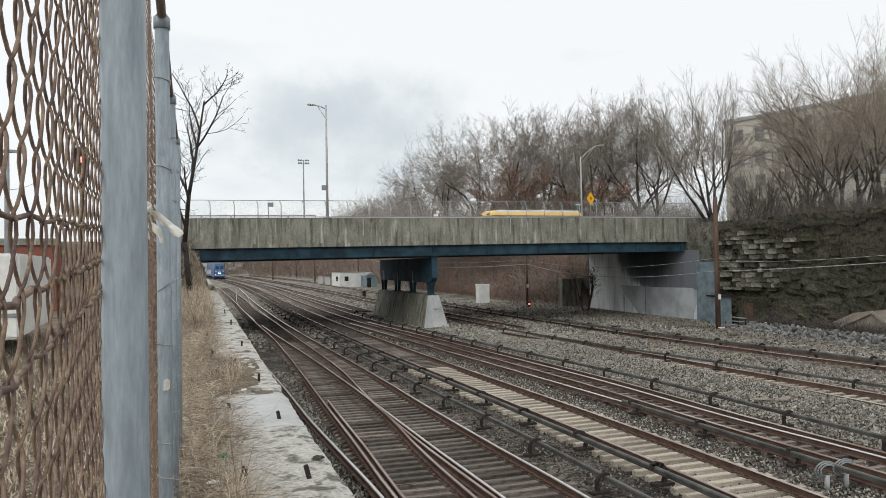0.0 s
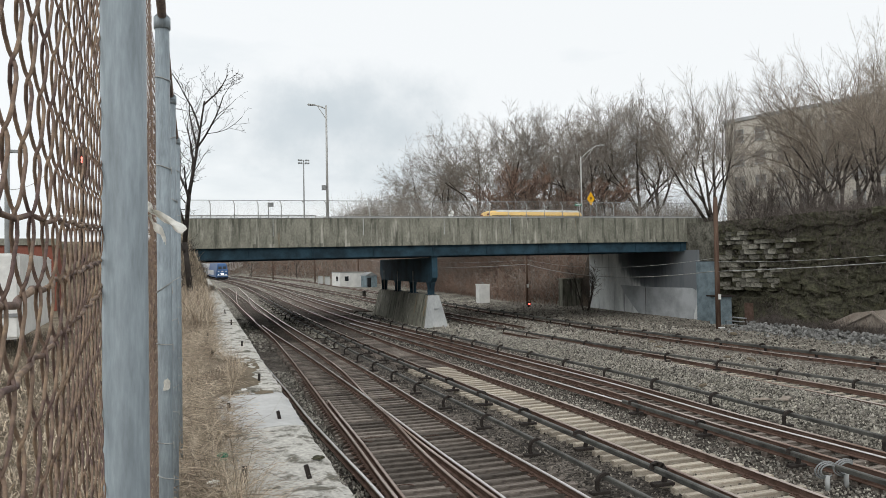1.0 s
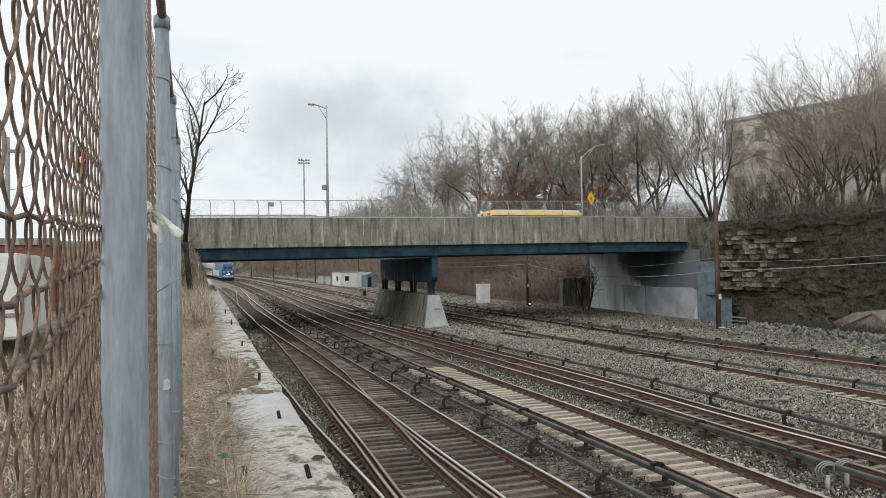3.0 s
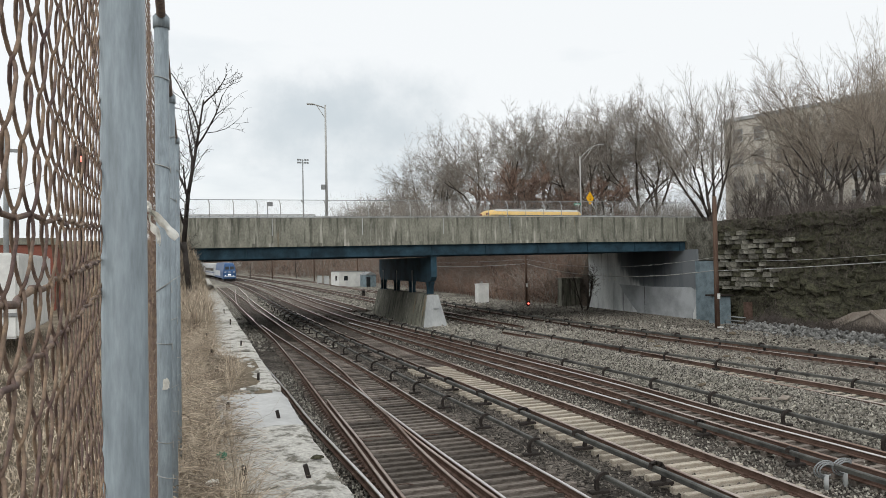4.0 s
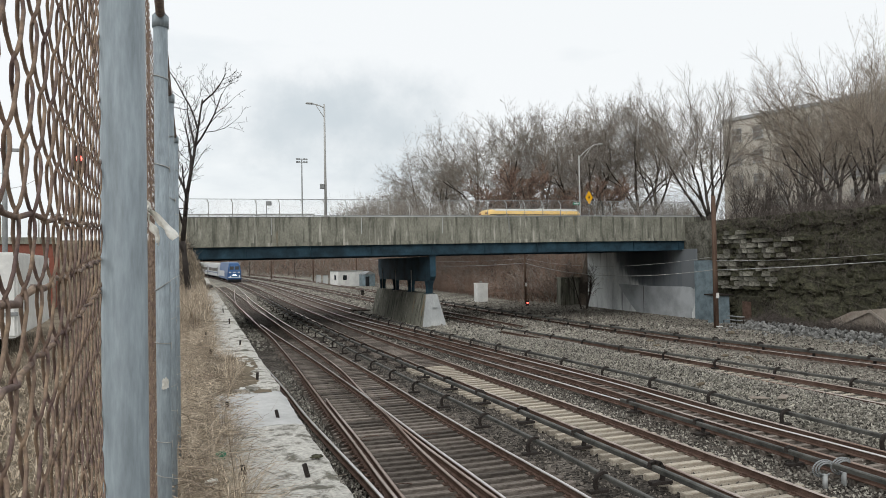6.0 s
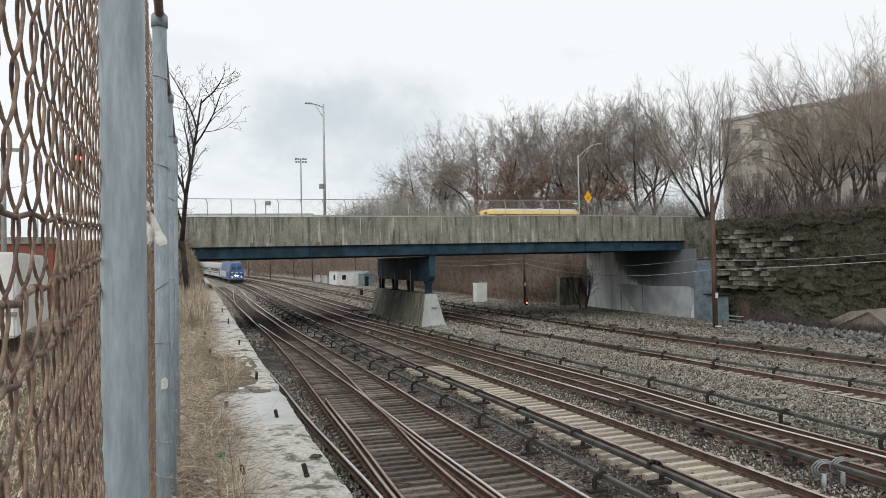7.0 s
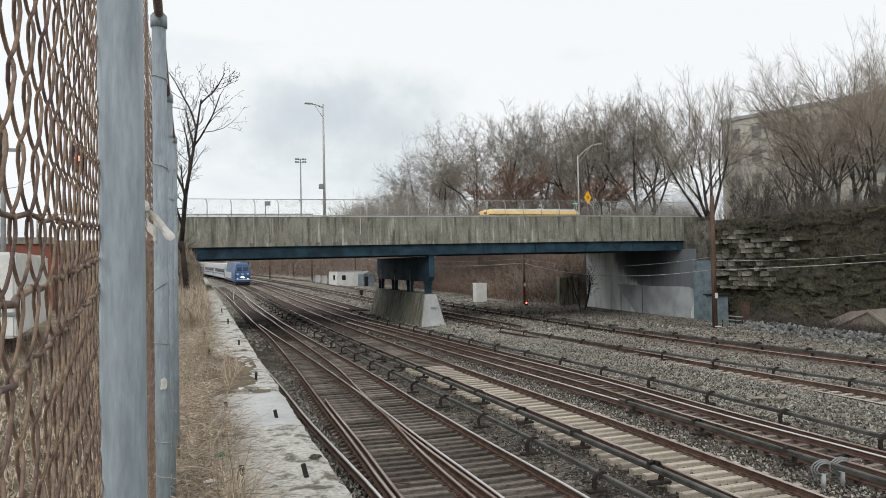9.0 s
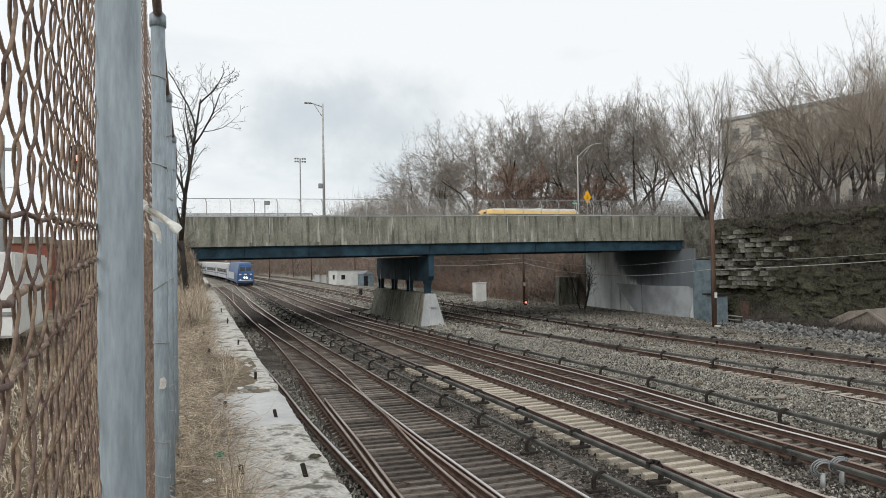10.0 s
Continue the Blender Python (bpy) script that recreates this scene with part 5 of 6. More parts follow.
scatter("rubble_heap", 1100, lambda r: (lambda x, y: (x, y, -0.3 + 0.5 * math.exp(-((x - 37.6) / 0.9) ** 2) * r.random()))(r.gauss(37.5, 0.8), r.uniform(26, 42)), 0.125, M_rubble, "heap of pale broken rock at the foot of the bank", "rubble", 64)

# low plank-sided bunker by the rubble
bunker = empty("culvert_head", (39.9, 33.2, -0.35), 0, "low slanted concrete culvert head with leaning timbers", "culvert")
bunker.scale = (1, 1, 1.38)
bm = bmesh.new()
prof = [(-3.4, 0.0), (3.2, 0.0), (3.2, 1.35), (1.2, 1.38), (-1.0, 1.15), (-3.2, 0.45)]
a = [bm.verts.new((-0.9, -y, z)) for y, z in prof]
b = [bm.verts.new((0.6, -y, z)) for y, z in prof]
bm.faces.new(a)
bm.faces.new(list(reversed(b)))
for i in range(len(prof)):
    j = (i + 1) % len(prof)
    bm.faces.new((a[i], a[j], b[j], b[i]))
part("body", bm, M_plank, bunker)
for y0, y1 in ((2.6, -0.4), (-0.4, -2.6)):
    d = Vector((0, y1 - y0, 1.0 if y1 > -1 else -1.0))
    bm = bmesh.new()
    box(bm, -0.05, 0.05, 0, d.length, -0.06, 0.06, m=Matrix.Translation((-1.0, y0, 0.25 if y1 > -1 else 1.25)) @ Vector((0, 1, 0)).rotation_difference(d).to_matrix().to_4x4())
    part("timber", bm, M_plank, bunker)

# trackside cabinet, steps and utility pole at the abutment
cab = empty("relay_cabinet", (38.3, 45.6, -0.3), 0, "blue-grey trackside hut with a dark flat roof", "hut")
boxes("body", [(-0.5, 0.6, -0.6, 0.6, 0, 2.15)], M_bluegrey, cab)
boxes("roof", [(-0.65, 0.75, -0.8, 0.8, 2.155, 2.27)], M_bracket, cab)
boxes("door", [(-0.525, -0.504, -0.35, 0.35, 0.1, 1.9)], M_bluegrey, cab)
hut = empty("arched_niche", (39.4, 43.3, -0.3), 0, "low arched brick niche with a rusty door", "niche")
boxes("surround", [(-0.35, 0.5, -1.1, 1.1, 0, 1.9), (-0.3, 0.5, -0.8, 0.8, 1.9, 2.15)], M_moss, hut)
boxes("door", [(-0.4, -0.36, -0.45, 0.45, 0, 1.75)], M_rail, hut)
steps = empty("metal_steps", (36.9, 42.7, -0.3), 0, "dark grey metal platform steps beside the pole", "steps")
for i, z in enumerate((0.25, 0.5, 0.75)):
    boxes("tread", [(-0.4 + 0.2 * i, 0.0 + 0.2 * i, -1.1, 0.3, z, z + 0.05)], M_grey, steps)
for y in (-1.05, 0.25):
    boxes("leg", [(-0.35, -0.3, y - 0.03, y + 0.03, 0, 0.5)], M_bracket, steps)
    boxes("leg", [(0.3, 0.35, y - 0.03, y + 0.03, 0, 0.8)], M_bracket, steps)


def pole_thing(name, x, y, z0, z1, r, label, arm=False, plate=False):
    p = empty(name, (x, y, z0), 0, label, "utility pole", "utility poles")
    tube_part("shaft", [((0, 0, -0.3), (0, 0, z1 - z0), r, r * 0.8)], M_pole, p, sides=12)
    if arm:
        boxes("crossarm", [(-0.7, 0.7, -0.06, 0.06, z1 - z0 - 0.9, z1 - z0 - 0.78)], M_pole, p)
    if plate:
        boxes("plate", [(-0.13, 0.13, -r - 0.03, -r - 0.01, 2.1, 2.5)], M_white, p)
        boxes("foot_board", [(-0.2, 0.2, -0.45, -r - 0.01, 0.02, 0.1)], M_white, p)
    return p


pole_thing("utility_pole", 35.6, 42.6, -0.25, 9.35, 0.19, "tall brown wooden utility pole beside the far track", plate=True)
pole_thing("utility_pole", 34.3, 71.9, -0.1, 6.2, 0.14, "brown wooden utility pole by the brushy bank", plate=True)
pole_thing("utility_pole", 29.6, 139.7, 0.7, 7.5, 0.15, "slim dark pole beside the white shed", True)
pole_thing("utility_pole", 24.9, 166, 1.0, 8.0, 0.16, "slim dark pole along the far tracks", True)
pole_thing("utility_pole", 17.3, 187, 1.3, 8.5, 0.16, "slim dark pole along the far tracks", True)


def cable(name, pts, r, label):
    """A hanging cable through given supports."""
    segs = []
    for a, b, sag in pts:
        a, b = Vector(a), Vector(b)
        q = a
        for i in range(1, 17):
            s = i / 16
            p = a.lerp(b, s) - Vector((0, 0, sag * 4 * s * (1 - s)))
            segs.append((q, p, r, r))
            q = p
    vs, fs = tubes(segs, 5)
    return tagged(obj_from(name, vs, fs, M_wire_pale, None, True), label, "cable")


cable("overhead_cable", [((35.6, 42.5, 3.9), (38.7, 28.5, 4.58), 0.08), ((35.6, 42.5, 3.95), (34.3, 71.9, 4.6), 0.9), ((34.3, 71.9, 4.6), (29.6, 139.7, 6.4), 1.0)], 0.028, "thick grey cable slung between utility poles")
cable("overhead_cable", [((35.6, 42.5, 4.6), (38.7, 28.5, 5.05), 0.2), ((35.6, 42.5, 4.9), (34.3, 71.9, 5.1), 0.8), ((34.3, 71.9, 5.1), (29.6, 139.7, 7.0), 0.9)], 0.014, "thin grey cable slung between utility poles")

# far trackside things
far_block = empty("white_trailer", (11.4, 262, 3.3), 0, "white box trailer parked beyond the far tracks", "trailer")
boxes("body", [(-2.4, 2.4, -1.4, 1.4, 0.5, 3.4)], M_white, far_block, bevel=0.04)
boxes("trim", [(-2.42, 2.42, -1.43, -1.405, 0.55, 0.75)], M_grey, far_block)
for x in (-1.6, 1.6):
    tube_part("wheel", [((x, -1.2, 0.35), (x, 1.2, 0.35), 0.38, 0.38)], M_black, far_block, sides=14)
wb = empty("signal_cabinet", (32.3, 80.2, 0.0), 5, "white metal signal cabinet beside the tracks", "cabinet")
boxes("body", [(-0.7, 0.7, -0.5, 0.5, -0.2, 2.15)], M_white, wb, bevel=0.03)
boxes("lid", [(-0.76, 0.76, -0.56, 0.56, 2.155, 2.24)], M_white, wb)
boxes("vent", [(-0.08, 0.08, -0.08, 0.08, 2.245, 2.5)], M_grey, wb)
dwarf = empty("dwarf_signal", (34.0, 70.9, -0.1), 0, "small trackside signal with a lit red lamp", "signal")
boxes("housing", [(-0.16, 0.16, -0.1, 0.12, 0, 0.55)], M_bracket, dwarf)
bm = bmesh.new()
bmesh.ops.create_uvsphere(bm, u_segments=12, v_segments=8, radius=0.1, matrix=Matrix.Translation((-0.02, -0.14, 0.32)))
part("lamp", bm, M_red, dwarf, "lit red lamp")
ds = empty("dwarf_signal", (21.3, 97, 0.35), 0, "small dark dwarf signal between far tracks", "signal")
boxes("housing", [(-0.2, 0.2, -0.2, 0.2, -0.1, 0.9)], M_bracket, ds, bevel=0.04)
boxes("hood", [(-0.14, 0.14, -0.32, -0.205, 0.55, 0.8)], M_black, ds, bevel=0.02)
shed = empty("white_shed", (27.3, 138.5, 0.7), 10, "white flat-roofed site shed beyond the tracks", "shed")
boxes("wall", [(-2.6, 2.6, -2.2, 2.2, -0.3, 2.75)], M_white, shed, bevel=0.03)
boxes("roof", [(-2.7, 2.7, -2.3, 2.3, 2.755, 2.85)], M_grey, shed)
boxes("window", [(-2.62, -2.605, -1.2, -0.2, 1.1, 2.0), (-1.6, -0.8, -2.22, -2.205, 1.1, 2.0)], M_glass, shed)
shed2 = empty("grey_shed", (30.6, 134.8, 0.6), 10, "small blue-grey pitched shed beside the white one", "shed")
boxes("wall", [(-1.1, 1.1, -1.3, 1.3, -0.3, 2.2)], M_bluegrey, shed2)
bm = bmesh.new()
a = [bm.verts.new(c) for c in ((-1.25, -1.45, 2.2), (1.25, -1.45, 2.2), (0, -1.45, 2.85), (-1.25, 1.45, 2.2), (1.25, 1.45, 2.2), (0, 1.45, 2.85))]
for f in ((0, 1, 2), (5, 4, 3), (0, 2, 5, 3), (1, 4, 5, 2), (0, 3, 4, 1)):
    bm.faces.new([a[i] for i in f])
part("roof", bm, M_grey, shed2)
boxes("door", [(-0.9, -0.1, -1.33, -1.31, -0.1, 1.8)], M_glass, shed2)
for x, y in ((24.4, 146), (23.6, 150)):
    c = empty("trackside_box", (x, y, rise(y)), 0, "pale concrete trackside box", "cabinet", "trackside boxes")
    boxes("body", [(-0.45, 0.45, -0.4, 0.4, -0.3, 1.6)], M_conc_light, c)
    boxes("lid", [(-0.5, 0.5, -0.45, 0.45, 1.605, 1.7)], M_conc, c)
col = empty("concrete_post", (38.5, 70.3, -0.1), 0, "old dark concrete wall stub beside the abutment", "wall stub")
boxes("body", [(-0.9, 1.6, -0.5, 0.5, -0.4, 2.9)], M_conc, col, bevel=0.05)
boxes("cap", [(-1.0, 1.7, -0.6, 0.6, 2.905, 3.05)], M_conc, col)
SAP2 = tree_thing("bank_sapling", 5.2, grow_tree(71, 5.2, 0.1, (6, 6, 5), (30, 40, 45), (0.6, 0.5, 0.5), 0.08, stems=3, twig=0.01, first=0.6), "dark thin multi-stemmed shrub on the bank", M_bark, "thin bank shrubs")
SAP2.matrix_basis = pose(36.9, 63.6, -0.2)
rng = random.Random(77)
for i in range(9):
    y = rng.uniform(30, 50)
    put(Matrix.Translation((41.2 + rng.uniform(0, 5), y, 7.2)) @ Matrix.Rotation(i * 2.1, 4, "Z") @ Matrix.Scale(rng.uniform(0.5, 1.0), 4), SAP2, False)

# ---------------------------------------------------------------- cable joint at the third rail gap
joint = empty("cable_joint", (12.55, 11.6, 0.0), 0, "looped grey power cables at a third rail gap", "cable joint")
for i in range(3):
    segs = []
    for a in range(20):
        t0, t1 = a / 20 * 4.6, (a + 1) / 20 * 4.6
        r = 0.2 + 0.045 * i
        f = lambda t: (-0.15 + r * math.cos(t + 0.6), 0.0 + 0.03 * i, 0.3 + 0.6 * r * math.sin(t + 0.6))
        segs.append((f(t0), f(t1), 0.018, 0.018))
    tube_part("cable_loop", segs, M_grey, joint, sides=7)
    tube_part("cable_loop", [((a[0] + 0.5, a[1], a[2]), (b[0] + 0.5, b[1], b[2]), 0.018, 0.018) for a, b, _, _ in segs], M_grey, joint, sides=7)
for x in (-0.18, 0.34):
    tube_part("conduit", [((x, 0.0, -0.1), (x, 0.0, 0.2), 0.05, 0.05)], M_conc_light, joint, sides=12)

# bond cables and loose boards by the rails
for x, y, r in ((3.95, 14.6, 0.32), (4.35, 19.0, 0.3), (5.9, 18.6, 0.26), (6.2, 24.5, 0.25)):
    c = empty("bond_cable", (x, y, 0.03), 20, "rusty looped bond cable lying on the ties", "cable", "bond cables")
    tube_part("cable", [((r * math.cos(a * 0.33), 0.7 * r * math.sin(a * 0.33), 0.02), (r * math.cos(a * 0.33 + 0.33), 0.7 * r * math.sin(a * 0.33 + 0.33), 0.02), 0.012, 0.012) for a in range(13)], M_rail, c, sides=6)
for x, y, a, w in ((20.3, 30.5, 20, 1.6), (21.2, 28.5, 12, 1.9), (17.2, 17.6, 35, 0.8), (16.9, 18.3, -20, 0.6)):
    b = empty("loose_board", (x, y, ground_z(x, y) + (0.02 if x > 19 else 0.06)), a, "weathered loose board lying on the gravel", "board", "loose boards")
    boxes("board", [(-w / 2, w / 2, -0.13, 0.13, 0, 0.04)], M_plank, b)
rng = random.Random(91)
for x, y in ((24.5, 27.0), (25.0, 27.8), (24.2, 28.4), (25.6, 36.5), (26.2, 37.4), (23.6, 33.0), (33.5, 38.6), (34.0, 39.2), (19.0, 24.0), (17.0, 21.2), (16.4, 27.5)):
    crumpled("clod", (x, y, ground_z(x, y) + 0.02), (rng.uniform(0.12, 0.3), rng.uniform(0.08, 0.16), rng.uniform(0.05, 0.1)), M_soil, "dark clod of earth lying on the ballast", "clod", rng.randrange(90))
# ---------------------------------------------------------------- bridge railing and street furniture
railing = empty("parapet_fence", (0, 51.16, 0), 0, "galvanised bowed fence on top of the bridge parapet", "fence")
for i in range(27):
    x = -1.02 + 1.594 * i
    z0 = 8.215 + deck_z(x)
    pts = [(x, 0, z0), (x, 0, z0 + 0.7), (x, 0.03, z0 + 0.95), (x - 0.05, 0.1, z0 + 1.12), (x - 0.1, 0.2, z0 + 1.24)]
    tube_part("post", [(a, b, 0.032, 0.032) for a, b in zip(pts, pts[1:])], M_wire_pale, railing, sides=6)
SQ = [(-0.02, -0.02), (0.02, -0.02), (0.02, 0.02), (-0.02, 0.02)]
for zz, yy in ((1.24, 0.2), (0.06, 0.0)):
    vs, fs = sweep([(-1.0 + 1.594 * i, yy, 8.215 + zz + deck_z(-1 + 1.594 * i)) for i in range(27)], SQ)
    obj_from("rail", vs, fs, M_grey, railing)
segs = []
for i in range(610):
    x = -1 + 0.07 * i
    z0 = 8.23 + deck_z(x)
    segs.append(((x, 0, z0), (x + 1.2, 0.12, z0 + 1.2), 0.0016, 0.0016))
    segs.append(((x + 1.2, 0, z0), (x, 0.12, z0 + 1.2), 0.0016, 0.0016))
vs, fs = tubes([s for s in segs if s[1][0] < 41.2], 3)
tagged(obj_from("fence_mesh", vs, fs, M_wire_pale, railing), kind="stuff")


def street_lamp(x, y, z0, h, arm, label, box_at=None):
    s = empty("street_lamp", (x, y, z0), 0, label, "street lamp", "street lamps on the bridge")
    tube_part("pole", [((0, 0, 0), (0, 0, h), 0.1, 0.06)], M_lamp_pole, s, sides=14)
    boxes("base_plate", [(-0.25, 0.25, -0.25, 0.25, 0, 0.06)], M_lamp_pole, s)
    ax, az = arm
    pts = [(0, 0, h - 0.25)] + [(ax * k, 0, h - 0.25 + az * math.sin(k * 1.5)) for k in (0.25, 0.5, 0.75, 1.0)]
    tube_part("arm", [(a, b, 0.05, 0.04) for a, b in zip(pts, pts[1:])], M_lamp_pole, s)
    tube_part("brace", [((0, 0, h - 1.0), (ax * 0.6, 0, h - 0.3 + az * 0.75), 0.025, 0.025)], M_lamp_pole, s)
    bm = bmesh.new()
    box(bm, -0.26, 0.26, -0.12, 0.12, -0.06, 0.05, bevel=0.04, m=Matrix.Translation((ax * 1.08, 0, h - 0.25 + az)))
    part("lamp_head", bm, M_lamp_pole, s)
    if box_at:
        boxes("box", [(-0.38, -0.1, -0.12, 0.12, box_at, box_at + 0.34)], M_grey, s)
    return s


street_lamp(8.64, 51.18, 8.28, 8.15, (-1.0, 0.25), "tall galvanised street lamp on the bridge parapet", 2.0)
street_lamp(38.75, 67.3, 6.9, 9.2, (2.5, 1.6), "pale street lamp with a long curved arm", None)
mast = empty("floodlight_mast", (20.55, 151, 6.0), 0, "tall sports floodlight mast with lamp clusters", "floodlight")
tube_part("pole", [((0, 0, 0), (0, 0, 21.3), 0.2, 0.12)], M_grey, mast, sides=10)
for zz in (20.5, 21.1):
    boxes("crossarm", [(-1.1, 1.1, -0.05, 0.05, zz, zz + 0.08)], M_grey, mast)
    for xk in (-1.0, -0.5, 0.5, 1.0):
        boxes("floodlight", [(xk - 0.2, xk + 0.2, -0.3, -0.06, zz - 0.1, zz + 0.25)], M_grey, mast, bevel=0.04)
sgn = empty("warning_sign", (39.8, 67.2, 7.0), 0, "yellow diamond warning sign on a thin post", "road sign")
tube_part("post", [((0, 0, 0), (0, 0, 5.2), 0.04, 0.04)], M_grey, sgn)
bm = bmesh.new()
box(bm, -0.42, 0.42, -0.06, -0.045, -0.42, 0.42, m=Matrix.Translation((0, 0, 4.55)) @ Matrix.Diagonal((0.8, 1, 1.25, 1)) @ Matrix.Rotation(radians(45), 4, "Y"))
part("panel", bm, M_sign, sgn)
for zz, w in ((4.68, 0.1), (4.55, 0.14), (4.42, 0.1)):
    boxes("legend_bar", [(-w, w, -0.075, -0.064, zz - 0.022, zz + 0.022)], M_black, sgn, bevel=0.0)
gs = empty("street_name_sign", (38.2, 67.2, 7.0), 0, "small green street name plate on a thin post", "road sign")
tube_part("post", [((0, 0, 0), (0, 0, 3.8), 0.035, 0.035)], M_grey, gs)
boxes("panel", [(-0.35, 0.45, -0.06, -0.045, 3.75, 4.0)], M_green, gs, bevel=0.0)
boxes("legend_bar", [(-0.25, 0.35, -0.075, -0.064, 3.84, 3.91)], M_white, gs, bevel=0.0)
plate = empty("small_sign", (4.5, 51.5, 7.0), 0, "small grey sign plate on a thin post on the bridge", "road sign")
tube_part("post", [((0, 0, 0), (0, 0, 2.35), 0.035, 0.035)], M_grey, plate)
boxes("panel", [(-0.05, 0.35, -0.06, -0.045, 2.05, 2.35)], M_grey, plate, bevel=0.0)
guardrail = empty("road_guardrail", (0, 52.6, 0), 0, "pale steel guardrail along the bridge kerb", "guardrail")
vs, fs = sweep([(x, 0, 8.47 + deck_z(x)) for x in range(-18, 9, 2)], [(-0.03, -0.05), (0.03, -0.05), (0.03, 0.05), (-0.03, 0.05)])
obj_from("beam", vs, fs, M_wire_pale, guardrail)
for x in range(-18, 9, 2):
    tube_part("post", [((x, 0, 6.5), (x, 0, 8.5 + deck_z(x)), 0.05, 0.05)], M_wire_pale, guardrail)


# ---------------------------------------------------------------- vehicles on the bridge
def wheel_part(parent, x, y, r, w):
    vs, fs = tubes([((x, y - w / 2, r), (x, y + w / 2, r), r, r)], 20)
    o = obj_from("wheel", vs, fs, M_black, parent)
    vs, fs = tubes([((x, y - w / 2 - 0.02, r), (x, y + w / 2 + 0.02, r), r * 0.55, r * 0.55)], 16)
    obj_from("rim", vs, fs, M_grey, o)


bus = empty("school_bus", (27.75, 57.2, 6.4), 0, "yellow school bus with a white roof standing on the bridge", "bus")
bm = bmesh.new()
box(bm, -4.6, 4.9, -1.2, 1.2, 0.45, 2.45, bevel=0.08)
part("body", bm, M_yellow, bus)
bm = bmesh.new()
prof = [(-1.2, 2.455), (-1.18, 2.62), (-0.95, 2.84), (-0.5, 2.93), (0, 2.95), (0.5, 2.93), (0.95, 2.84), (1.18, 2.62), (1.2, 2.455)]
stations = [(-4.75, 0.9, -0.06), (-4.55, 0.97, -0.02), (-4.2, 1.0, 0.0), (4.7, 1.0, 0.0), (4.9, 0.97, -0.04)]
ring = [[bm.verts.new((x, y * k, 2.455 + (z - 2.455) * k + dz)) for y, z in prof] for x, k, dz in stations]
for a, b in zip(ring, ring[1:]):
    for i in range(len(prof) - 1):
        bm.faces.new((a[i], a[i + 1], b[i + 1], b[i]))
bm.faces.new(ring[0])
bm.faces.new(list(reversed(ring[-1])))
part("roof", bm, M_yellow, bus, smooth=True)
boxes("roof_panel", [(-4.1, 4.75, -1.02, 1.02, 2.7, 2.965)], M_white, bus, "white roof panel", 0.09)
for k in range(10):
    boxes("window", [(-3.9 + 0.86 * k, -3.2 + 0.86 * k, -1.225, -1.205, 1.75, 2.35)], M_glass, bus)
boxes("windscreen", [(-4.63, -4.605, -1.0, 1.0, 1.5, 2.3)], M_glass, bus)
boxes("hood", [(-5.6, -4.62, -1.0, 1.0, 0.5, 1.4)], M_yellow, bus, bevel=0.12)
for y in (-0.9, -0.6, 0.6, 0.9):
    boxes("warning_lamp", [(-4.8, -4.72, y - 0.1, y + 0.1, 2.5, 2.66)], M_redbrick, bus, bevel=0.02)
boxes("rub_rail", [(-4.6, 4.9, -1.235, -1.205, 2.42, 2.47)], M_black, bus, bevel=0.0)
for x in (-4.4, 3.2):
    for y in (-1.0, 1.0):
        wheel_part(bus, x, y, 0.48, 0.3)
bus.scale = (0.92, 1, 1)
boxes("roof_hatch", [(0.9, 1.5, -0.3, 0.3, 2.98, 3.06)], M_white, bus)

# only the pale roof piece rises into view; the van under it is assumed
van = empty("white_van", (19, 61.5, 6.4), 0, "assumed white van, hidden below its roof piece, crawling across the bridge", "van")
boxes("body", [(-2.6, 2.2, -0.95, 0.95, 0.4, 2.45)], M_white, van, bevel=0.15)
boxes("windscreen", [(2.21, 2.23, -0.8, 0.8, 1.4, 2.1)], M_glass, van)
bm = bmesh.new()
bmesh.ops.create_uvsphere(bm, u_segments=14, v_segments=10, radius=0.15, matrix=Matrix.Translation((1.0, 0, 3.12)))
box(bm, 0.62, 0.98, -0.18, 0.18, 2.452, 2.97, bevel=0.05)
part("roof_piece", bm, M_white, van)
for x in (-1.7, 1.5):
    for y in (-0.8, 0.8):
        wheel_part(van, x, y, 0.36, 0.24)

# ---------------------------------------------------------------- buildings
apt = empty("apartment_building", (70.0, 81.4, 6.5), 0, "cream brick apartment building behind bare trees", "building")
ang = math.atan2(62.2 - 81.4, 76.0 - 70.0)
apt.rotation_euler = (0, 0, ang)
boxes("wall", [(0, 42, 0.0, 14, -2, 17.3)], M_brick, apt, bevel=0.0)
boxes("roof", [(-0.2, 42.2, -0.25, 14.2, 17.305, 17.75)], M_conc_light, apt, bevel=0.02)
for fl in range(5):
    for k in range(13):
        x0 = 1.3 + 3.1 * k
        z0 = 1.4 + 3.25 * fl
        w = boxes("window", [(x0, x0 + 1.5, -0.06, -0.01, z0, z0 + 1.75)], M_conc_light, apt, bevel=0.0)
        boxes("pane", [(x0 + 0.08, x0 + 1.42, -0.075, -0.062, z0 + 0.08, z0 + 0.84)], M_pane, w, bevel=0.0)
        boxes("pane", [(x0 + 0.08, x0 + 1.42, -0.075, -0.062, z0 + 0.92, z0 + 1.67)], M_pane, w, bevel=0.0)
        boxes("sill", [(x0 - 0.1, x0 + 1.6, -0.14, -0.01, z0 - 0.14, z0 - 0.02)], M_conc_light, w, bevel=0.0)
low = empty("brick_building", (62, 104, 6.5), -20, "low red brick building beyond the bridge end", "building")
boxes("wall", [(-5, 8, 0, 8, -1, 4.6)], M_redbrick, low)
